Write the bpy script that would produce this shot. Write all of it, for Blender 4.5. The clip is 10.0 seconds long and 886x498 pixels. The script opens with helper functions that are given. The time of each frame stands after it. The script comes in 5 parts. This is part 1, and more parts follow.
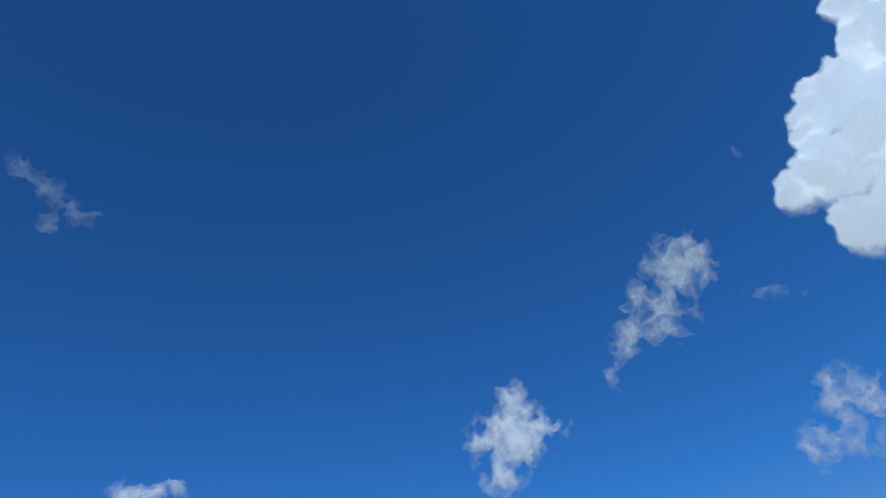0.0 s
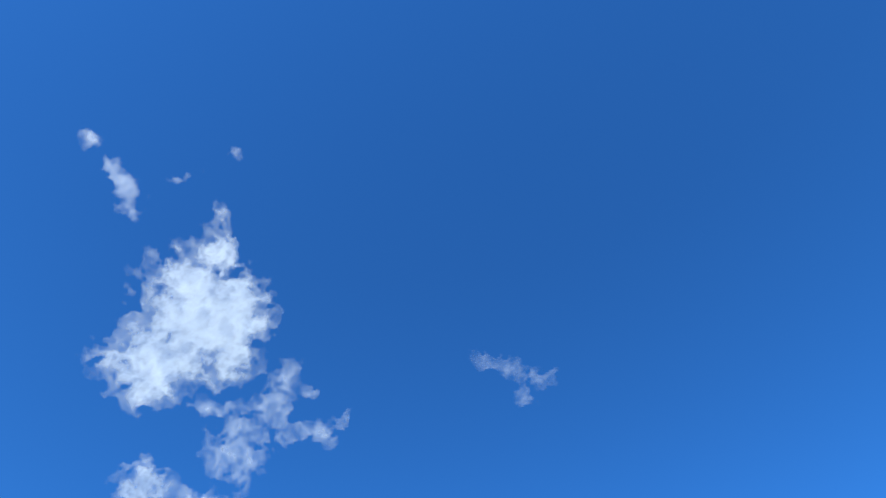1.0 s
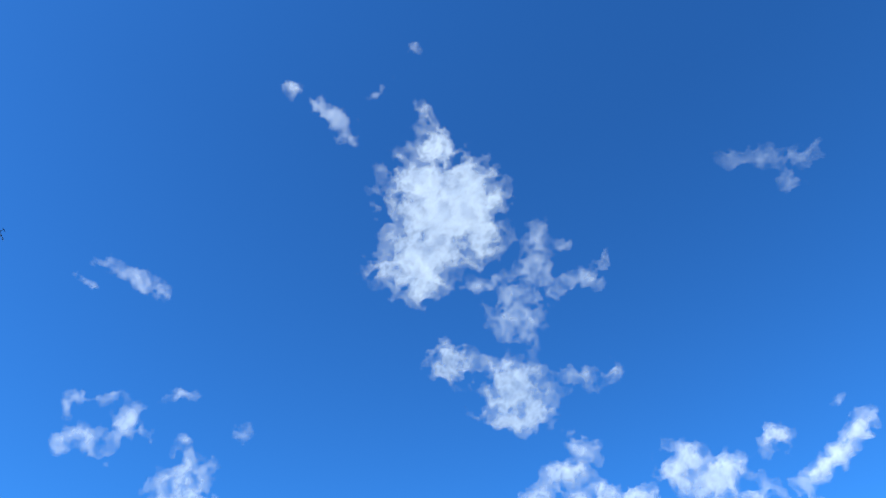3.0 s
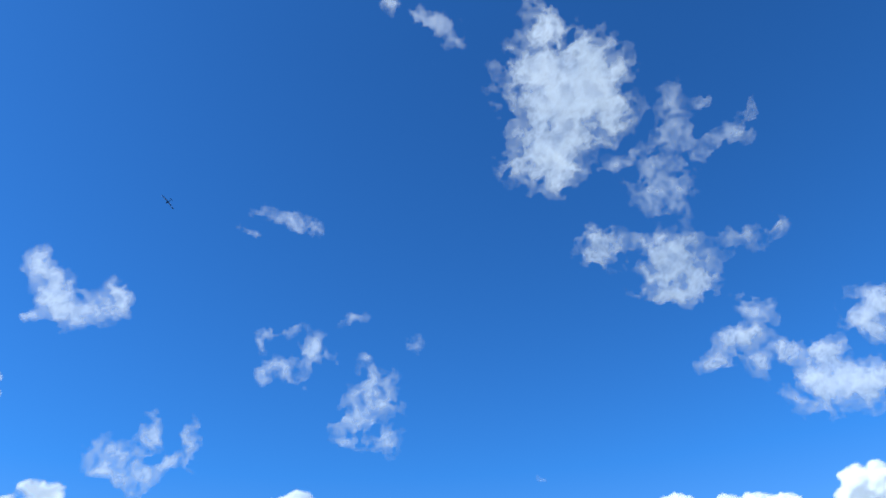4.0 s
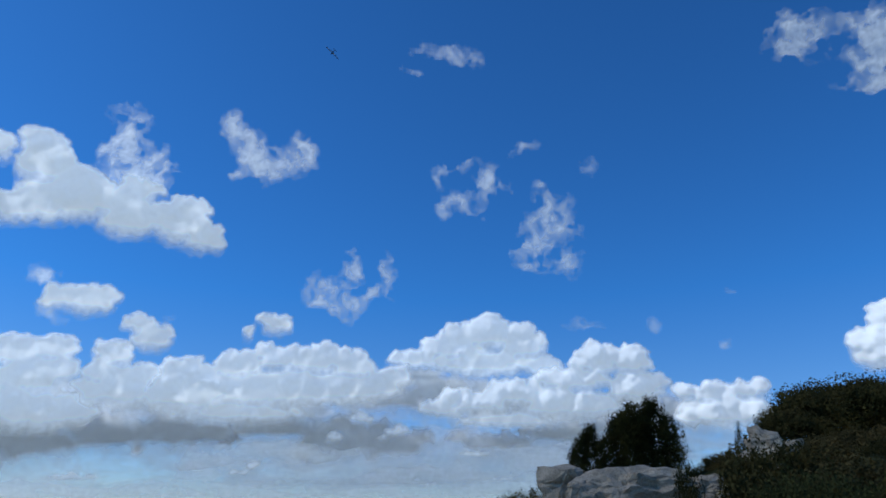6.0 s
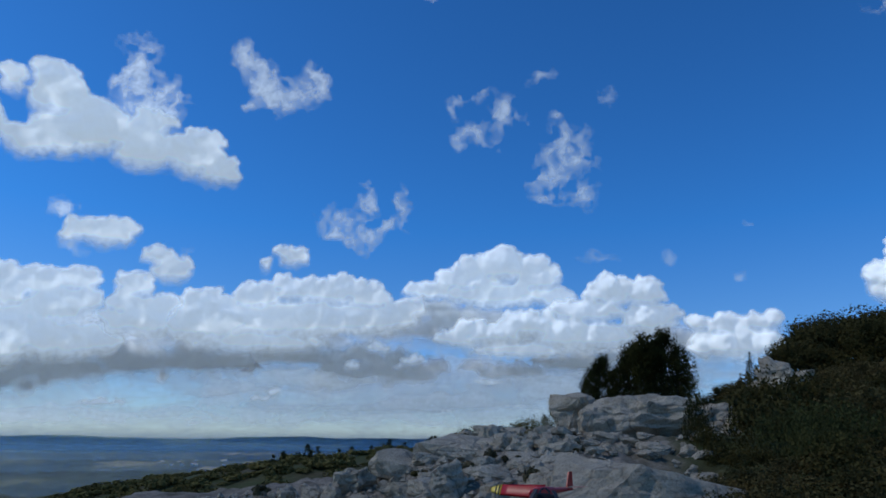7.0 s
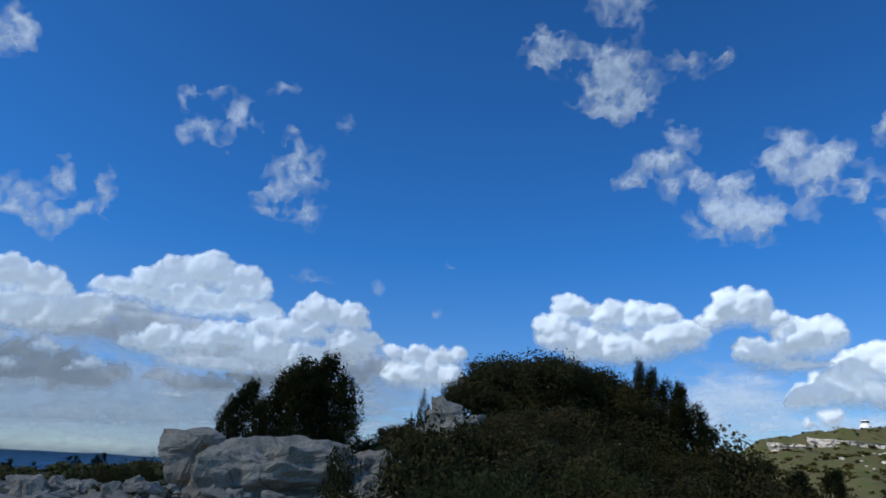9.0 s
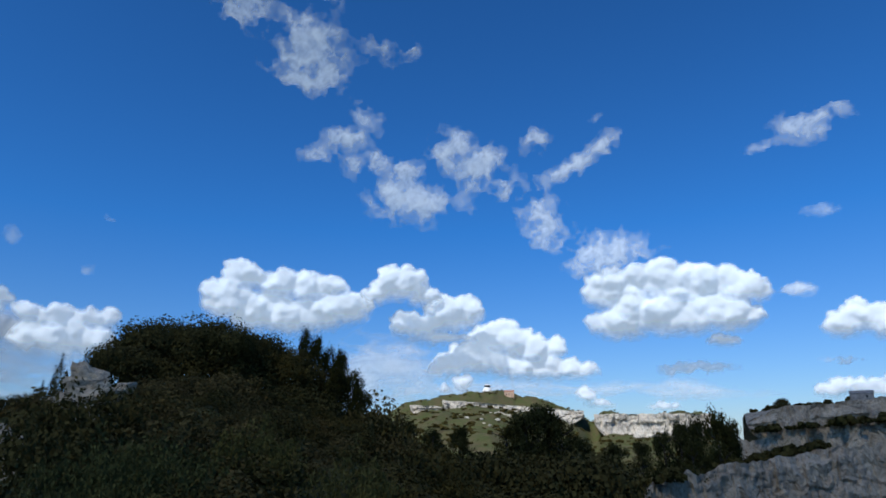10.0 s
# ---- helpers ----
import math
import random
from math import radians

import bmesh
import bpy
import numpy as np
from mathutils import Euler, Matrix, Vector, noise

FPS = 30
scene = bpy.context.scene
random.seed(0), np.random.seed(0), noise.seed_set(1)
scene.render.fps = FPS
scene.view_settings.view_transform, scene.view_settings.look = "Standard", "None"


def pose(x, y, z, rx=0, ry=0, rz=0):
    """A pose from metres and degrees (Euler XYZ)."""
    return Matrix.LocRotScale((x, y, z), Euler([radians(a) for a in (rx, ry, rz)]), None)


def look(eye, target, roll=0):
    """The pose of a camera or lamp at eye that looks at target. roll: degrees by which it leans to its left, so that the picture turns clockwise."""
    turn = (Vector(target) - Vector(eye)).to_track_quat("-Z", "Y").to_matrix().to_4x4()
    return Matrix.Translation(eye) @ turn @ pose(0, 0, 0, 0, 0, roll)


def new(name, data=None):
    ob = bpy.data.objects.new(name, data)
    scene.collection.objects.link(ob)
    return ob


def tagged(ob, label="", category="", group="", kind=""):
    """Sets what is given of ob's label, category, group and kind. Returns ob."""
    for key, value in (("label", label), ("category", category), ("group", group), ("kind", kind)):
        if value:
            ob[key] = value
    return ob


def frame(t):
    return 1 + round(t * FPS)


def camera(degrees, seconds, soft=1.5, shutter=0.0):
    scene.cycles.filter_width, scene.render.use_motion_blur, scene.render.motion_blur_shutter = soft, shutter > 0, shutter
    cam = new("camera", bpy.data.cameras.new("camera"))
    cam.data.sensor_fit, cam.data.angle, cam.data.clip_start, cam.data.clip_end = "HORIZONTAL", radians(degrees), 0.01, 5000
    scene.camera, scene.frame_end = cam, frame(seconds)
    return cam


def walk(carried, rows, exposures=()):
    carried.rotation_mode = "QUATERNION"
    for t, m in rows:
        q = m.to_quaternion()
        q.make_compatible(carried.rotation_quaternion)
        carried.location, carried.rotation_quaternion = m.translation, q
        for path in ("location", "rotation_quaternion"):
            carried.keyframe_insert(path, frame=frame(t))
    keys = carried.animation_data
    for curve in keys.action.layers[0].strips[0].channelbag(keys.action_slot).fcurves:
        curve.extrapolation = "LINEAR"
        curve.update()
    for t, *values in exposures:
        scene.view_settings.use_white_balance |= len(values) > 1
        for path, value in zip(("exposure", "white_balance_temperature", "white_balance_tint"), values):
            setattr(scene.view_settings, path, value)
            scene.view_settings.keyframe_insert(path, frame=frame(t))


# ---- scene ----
cam = camera(67.2, 10.0, soft=1.7)
PATH = [
    (0.0, pose(0.00, 0.00, 1.70, 131.35, 10.23, -102.87)),
    (0.3, pose(0.00, 0.00, 1.70, 144.39, 11.08, -84.34)),
    (0.5, pose(0.00, 0.00, 1.70, 147.04, 10.03, -70.56)),
    (1.0, pose(0.00, 0.00, 1.70, 145.91, 3.66, -57.91)),
    (1.5, pose(0.00, 0.00, 1.70, 143.26, 0.68, -48.63)),
    (2.0, pose(0.00, 0.00, 1.70, 138.45, -0.50, -44.33)),
    (3.3, pose(0.00, 0.00, 1.70, 132.14, 0.90, -23.96)),
    (3.5, pose(0.00, 0.00, 1.70, 129.68, 0.45, -19.32)),
    (4.0, pose(0.00, 0.00, 1.70, 126.30, 1.99, -14.61)),
    (4.5, pose(0.00, 0.00, 1.70, 122.97, 1.88, -11.19)),
    (5.0, pose(0.00, 0.00, 1.70, 119.79, 1.51, -6.50)),
    (5.5, pose(0.00, 0.00, 1.70, 115.91, 0.16, -2.80)),
    (6.0, pose(0.00, 0.00, 1.70, 111.88, -0.15, 0.84)),
    (6.2, pose(0.00, 0.00, 1.70, 110.33, -0.69, 2.08)),
    (7.3, pose(0.00, 0.00, 1.70, 105.06, -0.43, 1.97)),
    (7.5, pose(0.00, 0.00, 1.70, 104.67, 0.00, 0.00)),
    (8.0, pose(0.00, 0.00, 1.70, 105.33, -1.26, -5.05)),
    (8.5, pose(0.69, 1.42, 1.95, 106.79, -1.54, -13.93)),
    (9.0, pose(1.73, 3.55, 2.33, 108.33, -2.26, -23.51)),
    (9.5, pose(1.75, 3.60, 2.33, 108.39, -1.52, -36.62)),
    (10.0, pose(1.78, 3.64, 2.34, 106.07, 0.33, -51.18)),
]
EXPOSURES = [(0.0, -0.38), (0.5, 0.3), (1.0, 0.52), (2.0, 0.64), (3.5, 0.4), (4.5, 0.12), (6.0, -0.25), (10.0, -0.3)]
walk(cam, PATH, EXPOSURES)

# ---- sky and sun ----
SUN_BEARING, SUN_HEIGHT = 95.0, 47.0   # degrees, bearing counted leftwards from straight ahead


def bearing(az, el=0.0):
    """Unit vector of a compass bearing (leftwards from +y) and elevation, in degrees."""
    a, e = radians(az), radians(el)
    return Vector((-math.sin(a) * math.cos(e), math.cos(a) * math.cos(e), math.sin(e)))


world = bpy.data.worlds.new("sky")
scene.world = world
world.use_nodes = True
wt = world.node_tree
wt.nodes.clear()
sky = wt.nodes.new("ShaderNodeTexSky")
sky.sky_type = "NISHITA"
sky.sun_disc = False
sky.sun_elevation = radians(SUN_HEIGHT)
sky.sun_rotation = radians(-SUN_BEARING)
sky.altitude = 400
sky.air_density, sky.dust_density, sky.ozone_density = 1.0, 0.35, 2.5
deep = wt.nodes.new("ShaderNodeMix")   # the clear, very blue air of a windy day
deep.data_type, deep.blend_type = "RGBA", "MULTIPLY"
deep.inputs[0].default_value = 1.0
height_of = wt.nodes.new("ShaderNodeSeparateXYZ")
wt.links.new(wt.nodes.new("ShaderNodeTexCoord").outputs["Generated"], height_of.inputs[0])
pure = wt.nodes.new("ShaderNodeValToRGB")   # paler, dustier air towards the horizon
pure.color_ramp.elements[0].position, pure.color_ramp.elements[0].color = 0.02, (0.42, 0.56, 0.80, 1)
pure.color_ramp.elements[1].position, pure.color_ramp.elements[1].color = 0.30, (0.150, 0.545, 1.0, 1)
high = pure.color_ramp.elements.new(0.80)   # deeper blue overhead
high.color = (0.130, 0.455, 0.84, 1)
wt.links.new(height_of.outputs["Z"], pure.inputs[0])
wt.links.new(pure.outputs[0], deep.inputs[7])
back = wt.nodes.new("ShaderNodeBackground")
back.inputs["Strength"].default_value = 0.167
wout = wt.nodes.new("ShaderNodeOutputWorld")
wt.links.new(sky.outputs[0], deep.inputs[6])
wt.links.new(deep.outputs[2], back.inputs[0])
wt.links.new(back.outputs[0], wout.inputs[0])

sun_data = bpy.data.lights.new("sun", "SUN")
sun_data.energy, sun_data.angle, sun_data.color = 5.6, radians(0.5), (1.0, 0.975, 0.94)
sun = new("sun", sun_data)
sun.matrix_world = look(bearing(SUN_BEARING, SUN_HEIGHT) * 500, (0, 0, 0))


# ---- materials ----
def mat(name):
    m = bpy.data.materials.new(name)
    m.use_nodes = True
    m.node_tree.nodes.clear()
    return m, m.node_tree


def node(t, kind, **inputs):
    n = t.nodes.new(kind)
    for key, value in inputs.items():
        n.inputs[key.replace("_", " ")].default_value = value
    return n


def ramp(t, source, stops):
    n = t.nodes.new("ShaderNodeValToRGB")
    els = n.color_ramp.elements
    while len(els) < len(stops):
        els.new(0.5)
    for e, (p, c) in zip(els, stops):
        e.position, e.color = p, (*c, 1.0)
    t.links.new(source, n.inputs[0])
    return n.outputs[0]


def mix(t, fac, a, b, blend="MIX"):
    n = t.nodes.new("ShaderNodeMix")
    n.data_type, n.blend_type = "RGBA", blend
    for sock, v in ((0, fac), (6, a), (7, b)):
        if isinstance(v, (int, float)):
            n.inputs[sock].default_value = v
        elif isinstance(v, tuple):
            n.inputs[sock].default_value = (*v, 1.0)
        else:
            t.links.new(v, n.inputs[sock])
    return n.outputs[2]


def noise_tex(t, vec, scale, detail=6.0, rough=0.6, dist=0.0):
    n = node(t, "ShaderNodeTexNoise", Scale=scale, Detail=detail, Roughness=rough, Distortion=dist)
    t.links.new(vec, n.inputs["Vector"])
    return n.outputs["Fac"]


def surface(t, color, rough, height=None, strength=0.4, reach=0.02, spec=0.3):
    p = node(t, "ShaderNodeBsdfPrincipled", Roughness=rough)
    p.inputs["Specular IOR Level"].default_value = spec
    if isinstance(color, tuple):
        p.inputs["Base Color"].default_value = (*color, 1)
    else:
        t.links.new(color, p.inputs["Base Color"])
    if height is not None:
        b = node(t, "ShaderNodeBump", Strength=strength, Distance=reach)
        t.links.new(height, b.inputs["Height"])
        t.links.new(b.outputs[0], p.inputs["Normal"])
    o = t.nodes.new("ShaderNodeOutputMaterial")
    t.links.new(p.outputs[0], o.inputs[0])
    return p


def plain_paint(name, color, rough=0.5, grain=30.0, amount=0.25):
    m, t = mat(name)
    co = t.nodes.new("ShaderNodeTexCoord").outputs["Object"]
    n = noise_tex(t, co, grain)
    dark = tuple(c * (1 - amount) for c in color)
    surface(t, ramp(t, n, [(0.35, dark), (0.65, color)]), rough, n, 0.15, 0.003)
    return m


def cloud_material():
    m, t = mat("cloud_vapour")
    dens = t.nodes.new("ShaderNodeAttribute")
    dens.attribute_name = "fullness"
    geo = t.nodes.new("ShaderNodeNewGeometry")
    n = noise_tex(t, geo.outputs["Position"], 0.028, 4.0, 0.55, 0.5)

    def calc(op, x, y, clamp=False):
        k = t.nodes.new("ShaderNodeMath")
        k.operation, k.use_clamp = op, clamp
        for i, v in enumerate((x, y)):
            if isinstance(v, float):
                k.inputs[i].default_value = v
            else:
                t.links.new(v, k.inputs[i])
        return k.outputs[0]
    d = dens.outputs["Fac"]
    rim = calc("MULTIPLY", d, calc("SUBTRACT", 1.0, d))
    fray = calc("MULTIPLY", calc("SUBTRACT", n, 0.5), calc("MULTIPLY", rim, 0.9))
    cover = calc("ADD", d, fray, True)
    bump = node(t, "ShaderNodeBump", Strength=0.09, Distance=25.0)
    t.links.new(n, bump.inputs["Height"])
    dif = node(t, "ShaderNodeBsdfDiffuse", Color=(0.68, 0.725, 0.765, 1), Roughness=1.0)
    trl = node(t, "ShaderNodeBsdfTranslucent", Color=(0.76, 0.85, 0.96, 1))
    t.links.new(bump.outputs[0], dif.inputs["Normal"])
    both = node(t, "ShaderNodeMixShader", Fac=0.26)
    t.links.new(dif.outputs[0], both.inputs[1])
    t.links.new(trl.outputs[0], both.inputs[2])
    # emission standing in for sunlight scattered many times inside the droplets
    inner = t.nodes.new("ShaderNodeAttribute")
    inner.attribute_name = "scatter_glow"
    em = node(t, "ShaderNodeEmission", Color=(0.74, 0.88, 1.0, 1))
    t.links.new(inner.outputs["Fac"], em.inputs["Strength"])
    body = t.nodes.new("ShaderNodeAddShader")
    t.links.new(both.outputs[0], body.inputs[0])
    t.links.new(em.outputs[0], body.inputs[1])
    clear = node(t, "ShaderNodeBsdfTransparent")
    out = node(t, "ShaderNodeMixShader")
    t.links.new(cover, out.inputs[0])
    t.links.new(clear.outputs[0], out.inputs[1])
    t.links.new(body.outputs[0], out.inputs[2])
    o = t.nodes.new("ShaderNodeOutputMaterial")
    t.links.new(out.outputs[0], o.inputs[0])
    return m


def limestone(name, light, scale=1.0, cracks=0.5, streaks=0.0):
    """Pale grey karst limestone with stains, lichen, pits and cracks."""
    m, t = mat(name)
    co = t.nodes.new("ShaderNodeNewGeometry").outputs["Position"]
    big = noise_tex(t, co, 0.55 / scale, 5)
    mid = noise_tex(t, co, 3.0 / scale, 8, 0.65)
    fine = noise_tex(t, co, 24.0 / scale, 6, 0.7)
    base = ramp(t, mid, [(0.3, tuple(c * 0.72 for c in light)), (0.5, light), (0.7, tuple(min(c * 1.22, 0.8) for c in light))])
    stain = ramp(t, big, [(0.42, (1, 1, 1)), (0.62, (0.86, 0.83, 0.79))])
    col = mix(t, 0.8, base, stain, "MULTIPLY")
    lich = ramp(t, fine, [(0.36, (0.56, 0.55, 0.53)), (0.5, (1, 1, 1))])
    col = mix(t, 0.7, col, lich, "MULTIPLY")
    vor = t.nodes.new("ShaderNodeTexVoronoi")
    vor.feature = "DISTANCE_TO_EDGE"
    vor.inputs["Scale"].default_value = 1.1 / scale
    war = mix(t, 0.6, co, node(t, "ShaderNodeTexNoise", Scale=1.5 / scale).outputs["Color"], "ADD")
    t.links.new(war, vor.inputs["Vector"])
    if streaks:
        down = node(t, "ShaderNodeMapping")
        down.inputs["Scale"].default_value = (1.0, 1.0, 0.12)
        t.links.new(co, down.inputs["Vector"])
        run = noise_tex(t, down.outputs[0], 5.0 / scale, 6, 0.65)
        col = mix(t, streaks, col, ramp(t, run, [(0.36, (0.42, 0.41, 0.42)), (0.52, (1, 1, 1)), (0.66, (1.12, 1.0, 0.9))]), "MULTIPLY")
    crack = ramp(t, vor.outputs["Distance"], [(0.0, (1 - cracks,) * 3), (0.03, (1, 1, 1))])
    col = mix(t, 1.0, col, crack, "MULTIPLY")
    h = mix(t, 0.4, mid, fine)
    h = mix(t, 0.8, h, crack, "MULTIPLY")
    surface(t, col, 0.92, h, 0.9, 0.10 * scale, 0.15)
    return m


def foliage_material(name, dark, light, grain=2.2):
    """Leaves that differ from clump to clump and from plant to plant."""
    m, t = mat(name)
    geo = t.nodes.new("ShaderNodeNewGeometry")
    info = t.nodes.new("ShaderNodeObjectInfo")
    a = ramp(t, geo.outputs["Random Per Island"], [(0.0, tuple(0.6 * a + 0.4 * b for a, b in zip(dark, light))), (1.0, light)])
    n = noise_tex(t, geo.outputs["Position"], grain, 4)
    b = mix(t, 0.75, a, ramp(t, n, [(0.35, (0.5, 0.52, 0.5)), (0.65, (1.15, 1.1, 1.0))]), "MULTIPLY")
    c = mix(t, 0.6, b, ramp(t, info.outputs["Random"], [(0.0, (0.75, 0.85, 0.8)), (0.5, (1, 1, 1)), (1.0, (1.25, 1.1, 0.8))]), "MULTIPLY")
    p = surface(t, c, 0.8, spec=0.03)
    return m


def terrain_material():
    m, t = mat("ridge_ground")
    geo = t.nodes.new("ShaderNodeNewGeometry")
    co = geo.outputs["Position"]
    stony = t.nodes.new("ShaderNodeAttribute")
    stony.attribute_name = "stony"
    big = noise_tex(t, co, 0.12, 6, 0.6)
    mid = noise_tex(t, co, 1.6, 8, 0.65)
    fine = noise_tex(t, co, 16.0, 6, 0.7)
    soil = ramp(t, mid, [(0.3, (0.045, 0.034, 0.02)), (0.5, (0.085, 0.07, 0.036)), (0.7, (0.14, 0.115, 0.065))])
    grass = ramp(t, fine, [(0.3, (0.03, 0.038, 0.013)), (0.6, (0.075, 0.09, 0.03)), (0.8, (0.13, 0.13, 0.05))])
    green = mix(t, ramp(t, big, [(0.35, (0, 0, 0)), (0.6, (1, 1, 1))]), soil, grass)
    rock = ramp(t, mid, [(0.28, (0.11, 0.09, 0.065)), (0.5, (0.25, 0.208, 0.152)), (0.75, (0.40, 0.34, 0.26))])
    rock = mix(t, 0.7, rock, ramp(t, fine, [(0.35, (0.45, 0.45, 0.43)), (0.55, (1, 1, 1))]), "MULTIPLY")
    k = t.nodes.new("ShaderNodeMath")
    k.operation = "MULTIPLY_ADD"
    k.inputs[1].default_value, k.inputs[2].default_value = 1.6, -0.8
    t.links.new(mid, k.inputs[0])
    k2 = t.nodes.new("ShaderNodeMath")
    k2.operation, k2.use_clamp = "ADD", True
    t.links.new(k.outputs[0], k2.inputs[0])
    t.links.new(stony.outputs["Fac"], k2.inputs[1])
    near = mix(t, k2.outputs[0], green, rock)
    # far plain: fields and woods
    far = t.nodes.new("ShaderNodeAttribute")
    far.attribute_name = "plain"
    sep = node(t, "ShaderNodeMapping")
    sep.inputs["Scale"].default_value = (0.006, 0.0035, 0.0)
    t.links.new(co, sep.inputs["Vector"])
    vor = t.nodes.new("ShaderNodeTexVoronoi")
    vor.inputs["Scale"].default_value = 1.0
    t.links.new(sep.outputs[0], vor.inputs["Vector"])
    sp = t.nodes.new("ShaderNodeSeparateColor")
    t.links.new(vor.outputs["Color"], sp.inputs[0])
    field = ramp(t, sp.outputs[0], [(0.0, (0.02, 0.026, 0.02)), (0.6, (0.03, 0.04, 0.028)), (0.82, (0.08, 0.085, 0.05)), (0.95, (0.2, 0.18, 0.13))])
    wood = ramp(t, noise_tex(t, co, 0.004, 7, 0.65), [(0.46, (0, 0, 0)), (0.56, (1, 1, 1))])
    field = mix(t, wood, field, (0.018, 0.026, 0.02))
    field = mix(t, 0.5, field, ramp(t, noise_tex(t, co, 0.06, 6, 0.7), [(0.3, (0.4, 0.4, 0.4)), (0.7, (1.3, 1.3, 1.2))]), "MULTIPLY")
    col = mix(t, far.outputs["Fac"], near, field)
    h = mix(t, 0.4, mid, fine)
    surface(t, col, 0.95, h, 0.6, 0.06, 0.1)
    return m


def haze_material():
    """Blue-tinted see-through sheet that paints in haze between the ridge and the plain."""
    m, t = mat("haze_sheet_tint")
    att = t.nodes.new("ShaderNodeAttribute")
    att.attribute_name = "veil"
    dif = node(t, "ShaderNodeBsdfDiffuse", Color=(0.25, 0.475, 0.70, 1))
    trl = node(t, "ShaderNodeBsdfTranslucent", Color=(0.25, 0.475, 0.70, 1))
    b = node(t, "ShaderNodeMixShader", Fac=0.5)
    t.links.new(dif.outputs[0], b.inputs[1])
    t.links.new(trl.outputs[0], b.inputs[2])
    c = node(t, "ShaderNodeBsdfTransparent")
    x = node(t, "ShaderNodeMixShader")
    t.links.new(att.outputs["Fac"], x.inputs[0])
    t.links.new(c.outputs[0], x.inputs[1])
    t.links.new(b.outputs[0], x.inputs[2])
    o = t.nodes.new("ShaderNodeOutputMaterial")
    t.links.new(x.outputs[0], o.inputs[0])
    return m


CLOUD = cloud_material()
ROCK = limestone("limestone", (0.50, 0.420, 0.300), 1.0, 0.42)
CLIFF = limestone("cliff_limestone", (0.50, 0.42, 0.31), 6.0, 0.35, 0.4)
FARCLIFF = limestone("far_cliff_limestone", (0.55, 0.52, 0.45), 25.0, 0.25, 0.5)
GROUND = terrain_material()
HAZE = haze_material()
JUNIPER = foliage_material("juniper_leaf", (0.017, 0.018, 0.005), (0.040, 0.040, 0.012))
GREYJUNIPER = foliage_material("grey_green_leaf", (0.036, 0.036, 0.012), (0.105, 0.103, 0.036))
OAK = foliage_material("oak_leaf", (0.036, 0.031, 0.011), (0.080, 0.068, 0.023))
SCRUB = foliage_material("scrub_leaf", (0.056, 0.043, 0.017), (0.122, 0.093, 0.036))
SHOULDER = foliage_material("olive_scrub_leaf", (0.085, 0.074, 0.028), (0.190, 0.165, 0.060), 0.3)
PINE = foliage_material("pine_needle", (0.020, 0.022, 0.007), (0.046, 0.047, 0.015))
DRY = foliage_material("dry_twig", (0.06, 0.05, 0.03), (0.16, 0.13, 0.07))
BARK = plain_paint("bark", (0.055, 0.044, 0.033), 0.9, 12, 0.5)
RED = plain_paint("red_film", (0.55, 0.02, 0.015), 0.35, 20, 0.15)
YELLOW = plain_paint("yellow_film", (0.75, 0.5, 0.03), 0.35, 20, 0.15)
BLACK = plain_paint("black_fabric", (0.012, 0.012, 0.014), 0.75, 60, 0.4)
DARKGREY = plain_paint("dark_webbing", (0.05, 0.05, 0.055), 0.7, 60, 0.3)
WHITE = plain_paint("white_foam", (0.75, 0.75, 0.74), 0.6, 30, 0.1)
PALEBLUE = plain_paint("pale_blue_foam", (0.38, 0.55, 0.66), 0.6, 30, 0.12)
LILAC = plain_paint("pale_film", (0.62, 0.52, 0.55), 0.45, 20, 0.1)
OCHRE = plain_paint("ochre_plaster", (0.55, 0.38, 0.27), 0.9, 0.8, 0.2)
PLASTER = plain_paint("white_plaster", (0.72, 0.71, 0.68), 0.85, 0.8, 0.12)
TILE = plain_paint("clay_tile", (0.38, 0.18, 0.11), 0.85, 2.0, 0.3)
GLASSY = plain_paint("dark_glazing", (0.02, 0.025, 0.03), 0.15, 3.0, 0.2)
STONEWALL = plain_paint("rubble_wall", (0.34, 0.31, 0.27), 0.95, 2.5, 0.5)
STEEL = plain_paint("galvanised_steel", (0.35, 0.35, 0.36), 0.5, 3.0, 0.2)
TRACK = plain_paint("pale_gravel", (0.42, 0.38, 0.30), 0.95, 0.3, 0.3)


# ---- small builders ----
def mesh_from(name, verts, faces, material, smooth=True):
    me = bpy.data.meshes.new(name)
    me.from_pydata(np.asarray(verts).tolist() if isinstance(verts, np.ndarray) else verts, [], faces.tolist() if isinstance(faces, np.ndarray) else faces)
    me.materials.append(material)
    if smooth:
        me.polygons.foreach_set("use_smooth", [True] * len(me.polygons))
    me.update()
    return me


def attribute(me, key, values):
    a = me.attributes.new(key, "FLOAT", "POINT")
    a.data.foreach_set("value", np.asarray(values, dtype=np.float32))


def empty(name, m):
    ob = new(name)
    ob.matrix_world = m
    return ob


def part(name, bm, material, parent, label="", smooth=False):
    me = bpy.data.meshes.new(name)
    bm.to_mesh(me)
    bm.free()
    me.materials.append(material)
    if smooth:
        me.polygons.foreach_set("use_smooth", [True] * len(me.polygons))
    ob = new(name, me)
    ob.parent = parent
    if label:
        tagged(ob, label)
    return ob


def box(bm, size, m=Matrix(), bevel=0.0):
    r = bmesh.ops.create_cube(bm, size=1.0, matrix=m @ Matrix.Diagonal((*size, 1)))
    if bevel:
        es = list({e for v in r["verts"] for e in v.link_edges})
        bmesh.ops.bevel(bm, geom=es, offset=bevel, segments=2, affect="EDGES", profile=0.5)
    return bm


